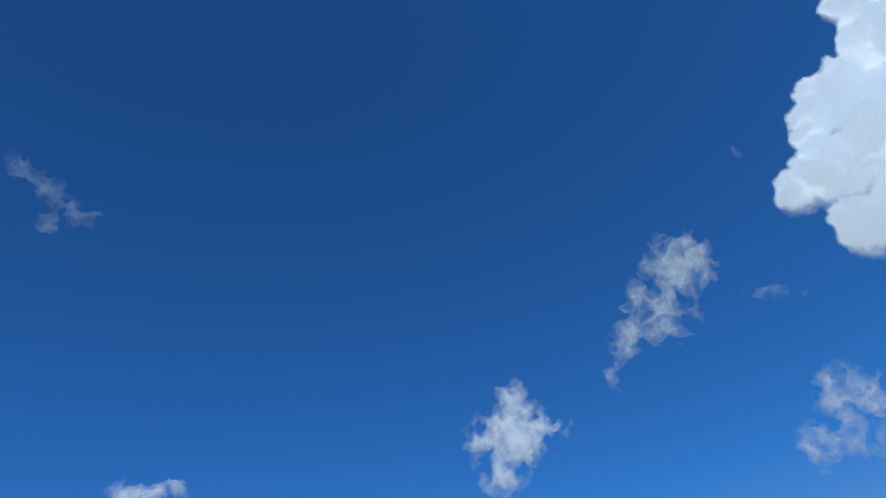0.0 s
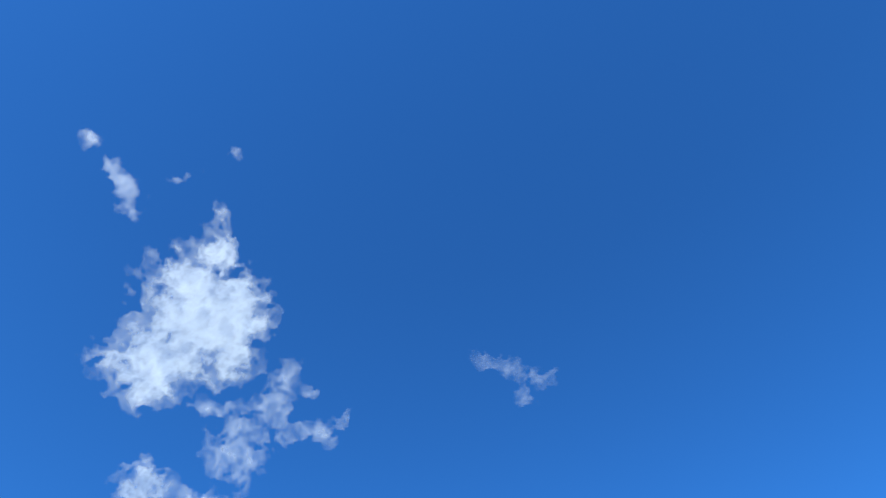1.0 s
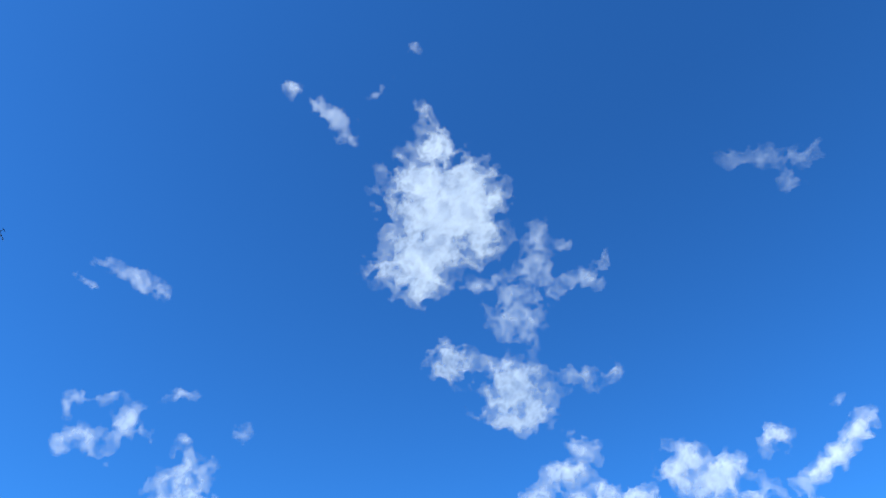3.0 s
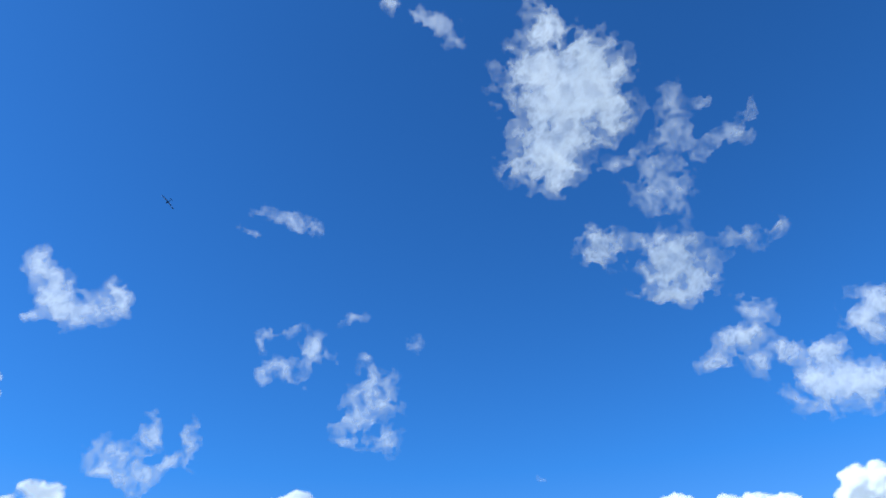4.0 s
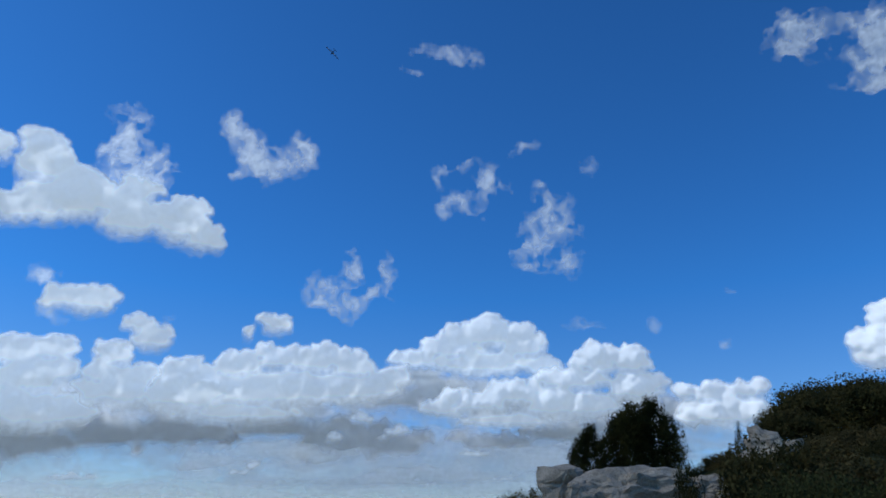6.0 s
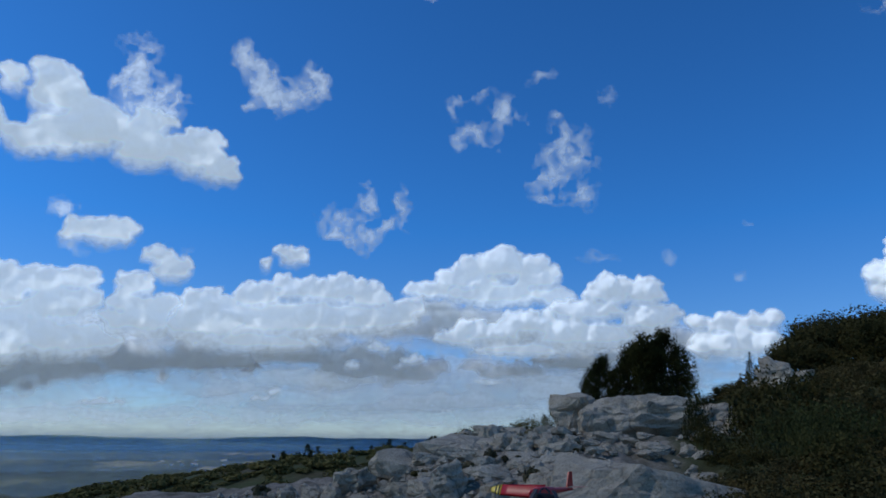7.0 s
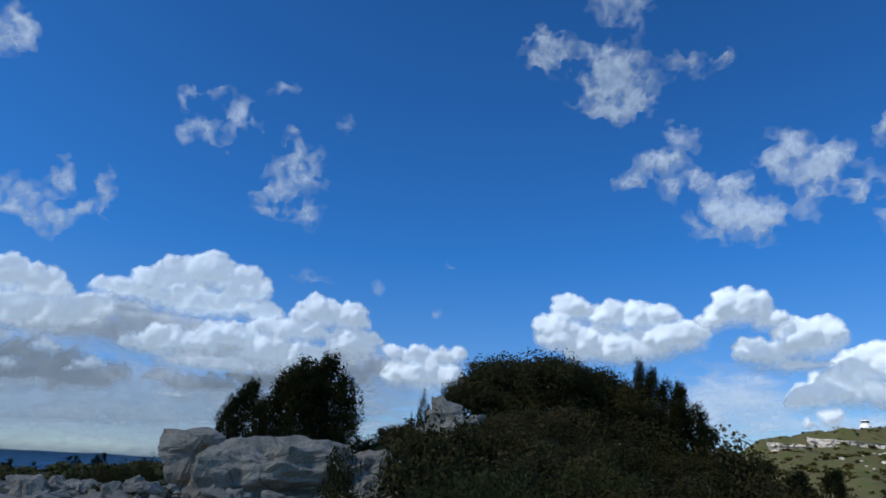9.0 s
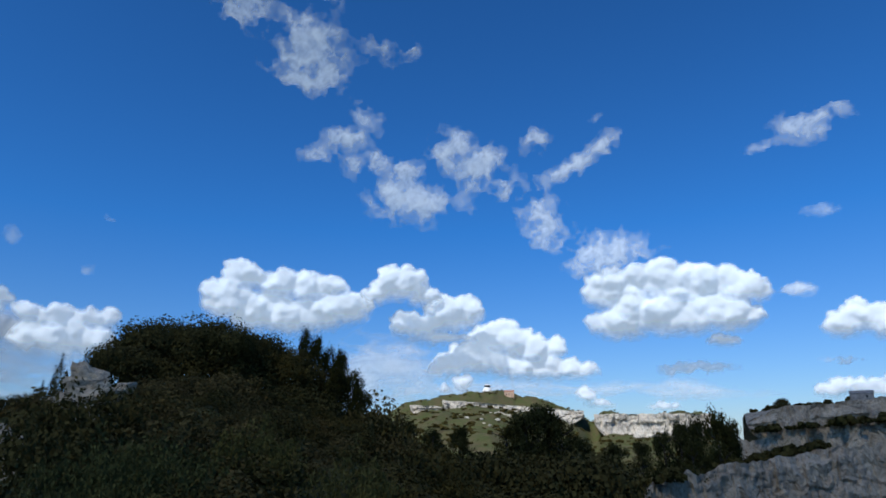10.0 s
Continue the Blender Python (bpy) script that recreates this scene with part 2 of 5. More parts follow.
def tube(bm, p, q, r0, r1, seg=8):
    p, q = Vector(p), Vector(q)
    d = q - p
    m = Matrix.Translation((p + q) / 2) @ d.to_track_quat("Z", "Y").to_matrix().to_4x4()
    bmesh.ops.create_cone(bm, cap_ends=True, segments=seg, radius1=r0, radius2=r1, depth=d.length, matrix=m)
    return bm


# smooth lattice noise on arrays
TABLE = np.random.RandomState(7).permutation(4096)
ANGLES = np.random.RandomState(8).rand(4096) * 2 * np.pi


def perlin(x, y, seed=0):
    xi, yi = np.floor(x).astype(int), np.floor(y).astype(int)
    xf, yf = x - xi, y - yi
    u, v = xf * xf * xf * (xf * (xf * 6 - 15) + 10), yf * yf * yf * (yf * (yf * 6 - 15) + 10)

    def corner(i, j):
        h = ANGLES[TABLE[(TABLE[(xi + i + seed * 131) & 4095] + yi + j) & 4095]]
        return np.cos(h) * (xf - i) + np.sin(h) * (yf - j)
    a = corner(0, 0) * (1 - u) + corner(1, 0) * u
    b = corner(0, 1) * (1 - u) + corner(1, 1) * u
    return (a * (1 - v) + b * v) * 1.5


def fbm(x, y, octaves=5, seed=0, gain=0.5, billow=False):
    s, a, f, tot = 0.0, 1.0, 1.0, 0.0
    for k in range(octaves):
        n = perlin(x * f + 17.3 * k, y * f - 9.1 * k, seed + k)
        s = s + a * (np.abs(n) * 2 - 0.5 if billow else n)
        tot += a
        a *= gain
        f *= 2.03
    return s / tot


# ---- ground ----
def band(v, a, b):
    """0 below a, 1 above b, smooth between."""
    s = np.clip((v - a) / (b - a), 0, 1)
    return s * s * (3 - 2 * s)


def bump2(r, az, r0, az0, wr, wa):
    return np.exp(-((r - r0) / wr) ** 2 - ((az - az0) / wa) ** 2)


PLAIN = -62.0


def height(x, y, rough=True):
    """Height of the ground: a rocky ridge that falls to a plain, a scrub hill, a valley and a far hill."""
    x, y = np.asarray(x, float), np.asarray(y, float)
    r = np.hypot(x, y)
    az = np.degrees(np.arctan2(-x, y))
    crest = np.interp(az, [-180, -100, -70, -52, -40, -30, -18, -8, -2, 2, 4, 6, 10, 22, 40, 90, 180],
                      [0, -1, -1, -0.4, 0.8, 1.6, 1.7, 1.75, 1.75, 1.5, 1.25, 0.97, 0.66, 0.36, 0.1, 0, 0])
    z = crest * np.interp(r, [0, 4, 8, 15, 18, 4000], [0, 0.12, 0.5, 1, 1, 1])
    # behind the crest the ridge falls away, less to the right where the hill joins
    fall = np.interp(az, [-180, -100, -60, -45, -30, -15, 0, 30, 60, 180], [6, 7, 1.0, 0.6, 3, 5, 6, 6, 6, 6])
    z = z - fall * band(r, 17, 48)
    z = z + 2.35 * bump2(r, az, 23.5, -31, 6.5, 9.5) + 0.5 * bump2(r, az, 23, -40, 5, 4)
    z = z - 0.5 * bump2(r, az, 10, -14.5, 2.6, 5.5)
    z = z + 0.95 * bump2(r, az, 21, -20.3, 2.6, 3.2)   # saddle between the boulders and the hill
    z = z - 6 * band(r, 41, 62) * band(az, -76, -70) * (1 - band(az, -46, -40))   # the valley drops behind the dark slope
    # shrubby shoulder beyond
    z = z + np.interp(az, [-10, -4, 6, 14, 22, 30, 40], [5, 5.5, 5.7, 4.8, 3.1, 1.7, 0.4]) * np.exp(-((r - 72) / 24) ** 2)
    z = z + (PLAIN + 6) * band(r, 75, 520)
    # far hill with the lookout: a slope, a cliff step and a flat top
    top = np.interp(az, [-84, -76, -73, -72, -64, -63.2, -62.4, -59, -55, -50, -47.5, -44], [-45, -30, 6, 28, 29, 20, 31, 43, 51, 46, 40, 10])
    foot = top - np.interp(az, [-73, -63.5, -62, -50, -48, -46], [22, 22, 15, 11, 9, 0])
    mesa = np.where(r < 748, foot - (748 - r) * 0.115, top + 8 * bump2(r, az, 830, -55.5, 60, 4.5))
    share = band(az, -84, -76) * (1 - band(az, -44, -39)) * band(r, 240, 420) * (1 - band(r, 1000, 1300))
    z = z * (1 - share) + mesa * share
    if rough:
        z = z + 0.28 * fbm(x / 1.9, y / 1.9, 6, 3, 0.58, True) * band(r, 3, 8) * (1 - band(r, 40, 120))
        z = z + np.minimum(r, 600) * 0.018 * fbm(x / 40, y / 40, 4, 11) * band(r, 30, 80)
    return z


def ground_at(az, r, up=0.0):
    v = bearing(az) * r
    return Vector((v.x, v.y, float(height(v.x, v.y)) + up))


def build_ground():
    fine = np.arange(-102, 46.01, 0.3)
    az = np.concatenate([fine, np.arange(50, 256, 4.0)])
    rr = np.concatenate([[0.02], np.geomspace(1.2, 30, 150), np.geomspace(30.6, 4900, 190)])
    A, Rr = np.meshgrid(np.radians(az), rr)
    X, Y = -np.sin(A) * Rr, np.cos(A) * Rr
    Z = height(X, Y)
    n, k = len(rr), len(az)
    idx = np.arange(n * k).reshape(n, k)
    nxt = np.roll(idx, -1, axis=1)
    faces = np.stack([idx[:-1], nxt[:-1], nxt[1:], idx[1:]], -1).reshape(-1, 4)[:, ::-1]
    me = mesh_from("ground", np.stack([X, Y, Z], -1).reshape(-1, 3), faces, GROUND)
    rad, deg = Rr.ravel(), (np.degrees(A).ravel() + 180) % 360 - 180
    rock = (1 - band(rad, 20, 34)) * (-0.3 + 1.3 * band(deg, -20, -13)) * (1 - 0.6 * band(deg, 40, 60))
    rock = 0.25 + (rock - 0.25) * band(rad, 3, 9)   # trodden ground round the stand
    rock = rock - 0.4 * band(rad, 26, 40)   # scrub and grass beyond the ridge
    attribute(me, "stony", rock)
    attribute(me, "plain", band(rad, 220, 420) * np.maximum(band(deg, -45, -38), band(rad, 900, 1100)))
    return tagged(new("ground", me), "stony limestone ridge falling to a wide plain", "ground", kind="structure")


# ---- clouds ----
# glow: emission put in for scattered sunlight, least on the shaded grey bases
PUFFY = dict(heap=False, grow=1.22, tear=0.15, freq=0.42, rag=1.35, fade=3.0, power=1.8, depth=0.5, glow=0.36, warp=0.55, stretch=1.0)
THIN = dict(heap=False, grow=1.2, tear=0.12, freq=0.50, rag=1.6, fade=2.5, power=1.5, depth=0.3, glow=0.42, warp=0.6, stretch=1.0)
FLAT = dict(heap=False, grow=1.1, tear=0.10, freq=0.35, rag=0.8, fade=4.0, power=1.3, depth=0.2, glow=0.05, warp=0.45, stretch=0.4, tip=1.1, solid=True)
VEIL = dict(heap=False, grow=1.4, tear=0.12, freq=0.5, rag=1.2, fade=2.2, power=1.4, depth=0.25, glow=0.24, warp=0.5, stretch=0.3)
BILLOW = dict(heap=True, grow=0.86, buds=9, depth=0.75, glow=0.36, floor=-0.6, soft=0.34, rag=0.30)
HEAPED = dict(heap=True, grow=0.97, buds=9, depth=0.95, glow=0.34, floor=-0.3, soft=0.30, rag=0.26, tip=0.1)
BASE = dict(heap=True, grow=1.0, buds=9, depth=0.55, glow=0.11, floor=-0.8, soft=0.9, rag=0.5, tip=1.4)
SOFT = dict(PUFFY, grow=1.06)
BRIGHT = dict(BILLOW, glow=0.5, depth=0.95)
cloud_count = [0]


def heads_of(lobes, style, rng):
    """Each lobe is a rounded body whose upper and near side carries smaller heads, and these smaller ones in turn."""
    heads = [(x, y, 0.0, a * style["grow"], b * style["grow"], 0.8 * min(a, b), t) for x, y, a, b, t, w in lobes]
    level = list(heads)
    for n, k in ((style["buds"], 0.58), (7, 0.50), (5, 0.46)):
        grown = []
        for x, y, z, a, b, c, t in level:
            if min(a, b) < 0.22:
                continue
            ct, st = math.cos(radians(t)), math.sin(radians(t))
            for _ in range(n):
                while True:
                    d = Vector((rng.gauss(0, 1), rng.gauss(0.25, 1), rng.gauss(0.3, 0.9))).normalized()
                    if d.y > style["floor"] and d.z > -0.35:
                        break
                px, py = a * d.x * 0.72, b * d.y * 0.72
                s = min(math.sqrt(a * b) * k, 0.8 * min(a, b)) * rng.uniform(0.6, 1.12)
                grown.append((x + px * ct - py * st, y + px * st + py * ct, z + c * d.z * 0.7, s * rng.uniform(0.95, 1.25), s, s, t))
        heads += grown
        level = grown
    return heads


def blurred(A, times):
    A = A.copy()
    for _ in range(times):
        A[1:-1, 1:-1] = 0.4 * A[1:-1, 1:-1] + 0.15 * (A[:-2, 1:-1] + A[2:, 1:-1] + A[1:-1, :-2] + A[1:-1, 2:])
    return A


def heaped_field(U, V, u, v, lobes, style, seed, rng):
    """Cover and relief of a cumulus: crisp cauliflower tops, soft bases."""
    rag = style["rag"]
    wu = U + rag * fbm(U * 1.1, V * 1.1, 5, seed + 40, 0.58)
    wv = V + rag * fbm(U * 1.1 + 50, V * 1.1, 5, seed + 60, 0.58)
    F = np.full_like(U, -9.0)
    T = np.zeros_like(U)
    for x, y, z, a, b, c, t in heads_of(lobes, style, rng):
        m = 1.15 * max(a, b) + rag
        i0, i1 = np.searchsorted(v, (y - m, y + m))
        j0, j1 = np.searchsorted(u, (x - m, x + m))
        if i1 <= i0 or j1 <= j0:
            continue
        patch = (slice(i0, i1), slice(j0, j1))
        du, dv = wu[patch] - x, wv[patch] - y
        ct, st = math.cos(radians(t)), math.sin(radians(t))
        q2 = ((du * ct + dv * st) / a) ** 2 + ((dv * ct - du * st) / b) ** 2
        F[patch] = np.maximum(F[patch], (1 - np.sqrt(q2)) * min(a, b))
        T[patch] = np.maximum(T[patch], np.where(q2 < 1, z + c * np.sqrt(np.clip(1 - q2, 0, 1)), 0))
    wide = blurred(np.clip(F, -1.5, 1.5), 12)
    below = np.clip(np.gradient(wide, v, axis=0) * 1.1 + 0.15, 0, 1)   # 1 at the undersides
    soft = style["soft"] * (1 + 4.5 * below)
    F = F + 0.14 * fbm(U * 2.3, V * 2.3, 4, seed + 9, 0.6) * (1 + 2 * below)
    s = np.clip(F / soft + 0.12, 0, 1)
    D = s * s * (3 - 2 * s)
    H = T * style["depth"] * (1 + 0.12 * fbm(U * 2.0, V * 2.0, 4, seed + 20, 0.6))
    broad = blurred(H, 40)
    return blurred(D, 1), blurred(np.maximum(H, 0.9 * broad), 3)


def torn_field(U, V, u, v, lobes, style, seed):
    """Cover and relief of a thin cloud: soft lobes drawn out and torn by the wind."""
    fq, wp, sx = style["freq"], style["warp"], style["stretch"]
    wu = U + wp * fbm(U * 0.5 * sx, V * 0.5, 4, seed + 40, 0.5) + 0.4 * wp * fbm(U * 1.7 * sx, V * 1.7, 4, seed + 45, 0.55)
    wv = V + wp * fbm(U * 0.5 * sx + 50, V * 0.5, 4, seed + 60, 0.5) + 0.4 * wp * fbm(U * 1.7 * sx + 50, V * 1.7, 4, seed + 65, 0.55)
    clear = np.ones_like(U)
    for x, y, a, b, t, w in lobes:
        a, b = a * style["grow"], b * style["grow"]
        ct, st = math.cos(radians(t)), math.sin(radians(t))
        du, dv = wu - x, wv - y
        q2 = ((du * ct + dv * st) / a) ** 2 + ((dv * ct - du * st) / b) ** 2
        clear *= 1 - min(w, 0.97) * np.exp(-1.25 * q2)
    B = 1 - clear
    n = fbm(wu * fq * 1.4 * sx, wv * fq * 1.4, 6, seed + 3, 0.52)
    thread = 1 - np.clip(2.4 * np.abs(fbm(wu * fq * 1.3 * sx + 9, wv * fq * 1.3, 5, seed + 8, 0.55)), 0, 1)
    edge = B * np.clip(1.12 - B, 0, 1) * 1.7   # thick middles stay whole, rims tear
    rho = np.clip(B + edge * (style["rag"] * n + 0.8 * (thread - 0.62)) - style["tear"], 0, None)
    D = 1 - np.exp(-style["fade"] * rho ** style["power"])
    if not style.get("solid"):
        D = 1 - np.sqrt(1 - D)   # front and back share it
    size = float(np.sqrt(lobes[:, 2] * lobes[:, 3]).mean())
    H = blurred(B * (1 + 0.3 * n), 40) * style["depth"] * size
    return D, H


def cloud(label, far, opacity, style, lobes, step=0.115):
    """A cloud at a distance: lobes (bearing, elevation, half width, half height, tilt, fullness) in degrees, with a rounded front and back."""
    cloud_count[0] += 1
    seed = cloud_count[0]
    rng = random.Random(seed)
    L = np.array(lobes, float)
    el0 = L[:, 1].mean()
    sn, cs = np.sin(np.radians(L[:, 0])), np.cos(np.radians(L[:, 0]))
    az0 = math.degrees(math.atan2(sn.mean(), cs.mean()))
    L[:, 0] = -(((L[:, 0] - az0 + 180) % 360) - 180) * np.cos(np.radians(L[:, 1]))
    L[:, 1] -= el0
    reach = np.maximum(L[:, 2], L[:, 3]) * 1.9 + 0.8
    u = np.arange((L[:, 0] - reach).min(), (L[:, 0] + reach).max() + step, step)
    v = np.arange((L[:, 1] - reach).min(), (L[:, 1] + reach).max() + step, step)
    v = v[v + el0 > -2.5]
    U, V = np.meshgrid(u, v)
    if style["heap"]:
        D, H = heaped_field(U, V, u, v, L, style, seed, rng)
    else:
        D, H = torn_field(U, V, u, v, L, style, seed)
    lean = style.get("tip", 0.0) * V   # an underside is seen from below: its far end lies lower
    keep = D > 0.012
    cell = keep[:-1, :-1] & keep[1:, :-1] & keep[1:, 1:] & keep[:-1, 1:]
    if not cell.any():
        return None
    el = np.radians(V + el0)
    az = np.radians(az0 - U / np.maximum(np.cos(el), 0.2))
    way = np.stack([-np.sin(az) * np.cos(el), np.cos(az) * np.cos(el), np.sin(el)], -1)
    m = far * math.pi / 180
    eye = np.array([0, 0, 1.7])
    front = eye + way * (far - (H + lean) * m)[..., None]
    rear = eye + way * (far + (0.4 * H - lean) * m + 2.0)[..., None]
    used = np.zeros_like(keep)
    whole = np.zeros(keep.shape, int)
    for i, j in ((0, 0), (1, 0), (1, 1), (0, 1)):
        span = (slice(i, keep.shape[0] - 1 + i), slice(j, keep.shape[1] - 1 + j))
        used[span] |= cell
        whole[span] += cell
    inner = whole == 4
    ids = np.cumsum(used.ravel()).reshape(used.shape) - 1
    count = int(used.sum())
    back_ids = np.where(inner, np.cumsum(inner.ravel()).reshape(used.shape) - 1 + count, ids)
    corners = ((slice(None, -1), slice(None, -1)), (slice(None, -1), slice(1, None)), (slice(1, None), slice(1, None)), (slice(1, None), slice(None, -1)))
    q = np.stack([ids[k] for k in corners], -1)[cell]
    p = np.stack([back_ids[k] for k in corners], -1)[cell]
    p = p[(p >= count).any(axis=1)]
    verts = np.concatenate([front[used], rear[inner]])
    centre = verts.mean(axis=0)
    me = mesh_from("cloud", verts - centre, np.concatenate([q, p[:, ::-1]]), CLOUD)
    attribute(me, "fullness", np.concatenate([D[used], D[inner]]) * opacity)
    core = np.concatenate([D[used], D[inner]])
    attribute(me, "scatter_glow", style["glow"] * (0.6 + 0.5 * core / max(D.max(), 0.2)))   # thick parts are given more of this glow
    ob = new("cloud", me)
    ob.location = centre
    return tagged(ob, label, "cloud", "clouds in the sky")


cloud("bright billowing cumulus cloud with a ragged edge", 3000, 1, BRIGHT,
      [(-159.9, 38.4, 3.94, 4.12, -51, 1.00), (-153.9, 36.2, 3.15, 3.20, -44, 1.00), (-149.9, 32.7, 3.74, 3.50, -39, 1.00), (-146.2, 32.7, 2.26, 1.91, -13, 1.00), (-149.0, 28.1, 2.91, 2.85, -36, 1.00), (-156.1, 31.3, 4.12, 8.87, -44, 1.00), (-150.6, 35.9, 1.83, 2.48, -41, 0.70)])
cloud("small ragged white cloud with a thin trailing tail", 3100, 0.9, PUFFY,
      [(-134.2, 32.5, 2.50, 1.92, -43, 1.00), (-130.5, 30.0, 2.19, 2.29, -24, 0.62), (-130.7, 28.4, 1.73, 1.14, -23, 0.55), (-126.9, 29.1, 0.98, 2.78, -37, 0.62), (-124.3, 26.5, 0.63, 1.82, -19, 0.40)])
cloud("small ragged white cloud with wispy edges", 3200, 1, PUFFY,
      [(-114.6, 26.5, 1.22, 1.47, -14, 0.90), (-114.0, 23.8, 2.68, 2.15, -14, 0.95), (-112.2, 21.1, 1.37, 1.56, -13, 0.80), (-117.9, 23.7, 1.20, 0.53, -6, 0.45), (-110.9, 23.8, 1.16, 1.34, -13, 0.45)])
cloud("thin torn white cloud", 3300, 0.8, PUFFY,
      [(-139.8, 19.3, 1.36, 1.70, -25, 0.75), (-141.5, 17.9, 1.53, 1.58, -25, 0.70), (-136.5, 16.3, 1.23, 1.35, -22, 0.60), (-139.1, 16.0, 1.66, 1.33, -23, 0.60)])
cloud("low white cloud top", 3400, 0.8, PUFFY,
      [(-82.1, 23.0, 2.23, 1.19, -2, 0.80), (-84.2, 23.8, 1.03, 0.65, -2, 0.45)])
cloud("faint thin wisp of cloud", 3200, 0.3, THIN,
      [(-68.9, 45.3, 2.36, 0.75, -25, 0.62), (-72.7, 43.4, 1.69, 0.64, 2, 0.62), (-70.9, 42.2, 0.84, 1.01, -12, 0.50)])
cloud("faint streak of thin cloud", 3300, 0.3, THIN,
      [(-143.7, 38.0, 0.65, 0.52, -36, 0.50), (-140.2, 27.1, 2.32, 0.43, -29, 0.50)])
cloud("tiny torn puff of white cloud", 3000, 0.6, PUFFY,
      [(-10.3, 56.3, 0.59, 1.08, 9, 0.75)])
cloud("thin torn shred of white cloud", 3000, 0.5, THIN,
      [(-15.1, 55.2, 0.71, 1.26, 35, 0.60), (-17.9, 54.7, 1.24, 0.84, -9, 0.62), (-19.1, 53.4, 0.72, 0.74, 21, 0.50), (-28.2, 61.3, 0.56, 0.82, 14, 0.40), (-22.5, 57.8, 1.39, 0.45, 39, 0.35)])
cloud("bright soft-edged white cumulus cloud", 2800, 1, SOFT,
      [(-31.1, 53.4, 1.86, 1.63, -10, 0.80), (-30.7, 50.2, 3.76, 2.55, -9, 0.95), (-32.2, 46.9, 4.71, 2.83, -10, 1.00), (-36.1, 48.5, 2.31, 3.24, -13, 1.00), (-29.5, 43.6, 2.96, 2.87, -7, 0.95), (-29.1, 41.2, 1.63, 1.64, -7, 0.90), (-24.7, 42.7, 1.93, 1.64, -4, 0.55), (-30.2, 56.5, 1.56, 1.15, -9, 0.48), (-37.0, 44.6, 1.57, 1.88, -13, 0.60)])
cloud("thin veil of torn white cloud", 2900, 0.55, THIN,
      [(-42.9, 43.9, 1.07, 2.56, -25, 0.62), (-36.3, 41.1, 1.85, 0.76, 4, 0.55), (-39.5, 38.3, 2.17, 2.62, -13, 0.66), (-48.0, 40.5, 1.51, 0.99, 2, 0.50), (-46.3, 43.6, 0.60, 0.41, -20, 0.50), (-43.7, 40.9, 1.23, 1.38, -17, 0.50), (-49.9, 41.1, 0.33, 1.34, -22, 0.42)])
cloud("small ragged white cloud", 2900, 0.9, PUFFY,
      [(-32.1, 34.8, 1.61, 1.67, -14, 0.85), (-37.8, 33.3, 1.95, 1.81, -17, 0.78), (-39.5, 31.4, 2.47, 2.23, -17, 0.82), (-37.0, 29.8, 2.20, 0.72, -15, 0.70), (-45.1, 32.6, 1.56, 0.85, -33, 0.50), (-48.3, 32.8, 0.95, 1.00, -24, 0.62)])
cloud("small thin cloud puff", 3000, 0.6, THIN,
      [(-44.3, 27.0, 1.60, 0.85, -35, 0.68)])
cloud("thin torn streak of white cloud", 3100, 0.6, THIN,
      [(1.9, 38.4, 1.58, 0.57, 7, 0.60), (-1.5, 37.9, 1.23, 0.90, 5, 0.70), (4.3, 36.7, 0.82, 0.38, -13, 0.50), (-7.0, 30.4, 1.06, 0.48, 0, 0.42)])
cloud("curved crescent-shaped white cloud", 3000, 0.8, PUFFY,
      [(20.8, 30.6, 0.96, 1.08, 11, 0.78), (19.3, 29.2, 1.26, 1.53, 30, 0.80), (16.9, 27.9, 2.09, 1.11, 8, 0.90), (14.3, 29.6, 0.92, 1.40, 7, 0.72), (20.2, 26.8, 0.44, 0.46, 9, 0.60)])
cloud("broken ring of thin white cloud", 3100, 0.6, THIN,
      [(-0.1, 28.8, 1.64, 0.43, 10, 0.62), (1.4, 27.8, 0.39, 0.86, 0, 0.45), (-3.1, 27.4, 0.92, 1.44, -36, 0.75), (-1.1, 25.6, 1.74, 0.82, -26, 0.74), (0.9, 25.3, 0.63, 0.77, 0, 0.66), (-5.1, 26.9, 0.67, 0.58, -3, 0.42)])
cloud("thin torn upright white cloud", 3100, 0.65, THIN,
      [(-9.0, 25.0, 1.23, 1.43, -4, 0.74), (-7.9, 22.3, 1.72, 1.82, -23, 0.76), (-10.5, 23.5, 1.31, 1.62, -4, 0.50), (-10.5, 20.3, 0.80, 1.05, -4, 0.78), (-8.4, 27.1, 0.71, 0.33, -19, 0.60), (-6.9, 20.6, 1.24, 0.58, -3, 0.50)])
cloud("faint small cloud puff", 3100, 0.4, THIN,
      [(-13.0, 28.1, 0.64, 0.94, -7, 0.60), (-17.3, 14.7, 0.53, 0.82, -5, 0.50), (-23.3, 16.6, 0.49, 0.22, -7, 0.50), (-22.5, 12.8, 0.49, 0.35, -5, 0.45), (-11.2, 14.9, 1.29, 0.66, -3, 0.60), (-6.9, 30.1, 1.23, 0.38, 11, 0.45)])
cloud("broken ring-shaped white cloud", 3200, 0.8, PUFFY,
      [(11.8, 17.7, 1.59, 1.33, 4, 0.80), (9.6, 16.9, 1.33, 1.24, 3, 0.80), (9.1, 20.1, 0.81, 1.15, 3, 0.78), (7.4, 17.9, 1.53, 0.48, 27, 0.62), (6.0, 19.5, 0.67, 1.64, 2, 0.74)])
cloud("small puffy white cloud", 3300, 1, BILLOW,
      [(15.3, 14.8, 1.64, 1.16, 4, 0.95), (17.5, 14.0, 0.53, 0.92, 4, 0.50)])
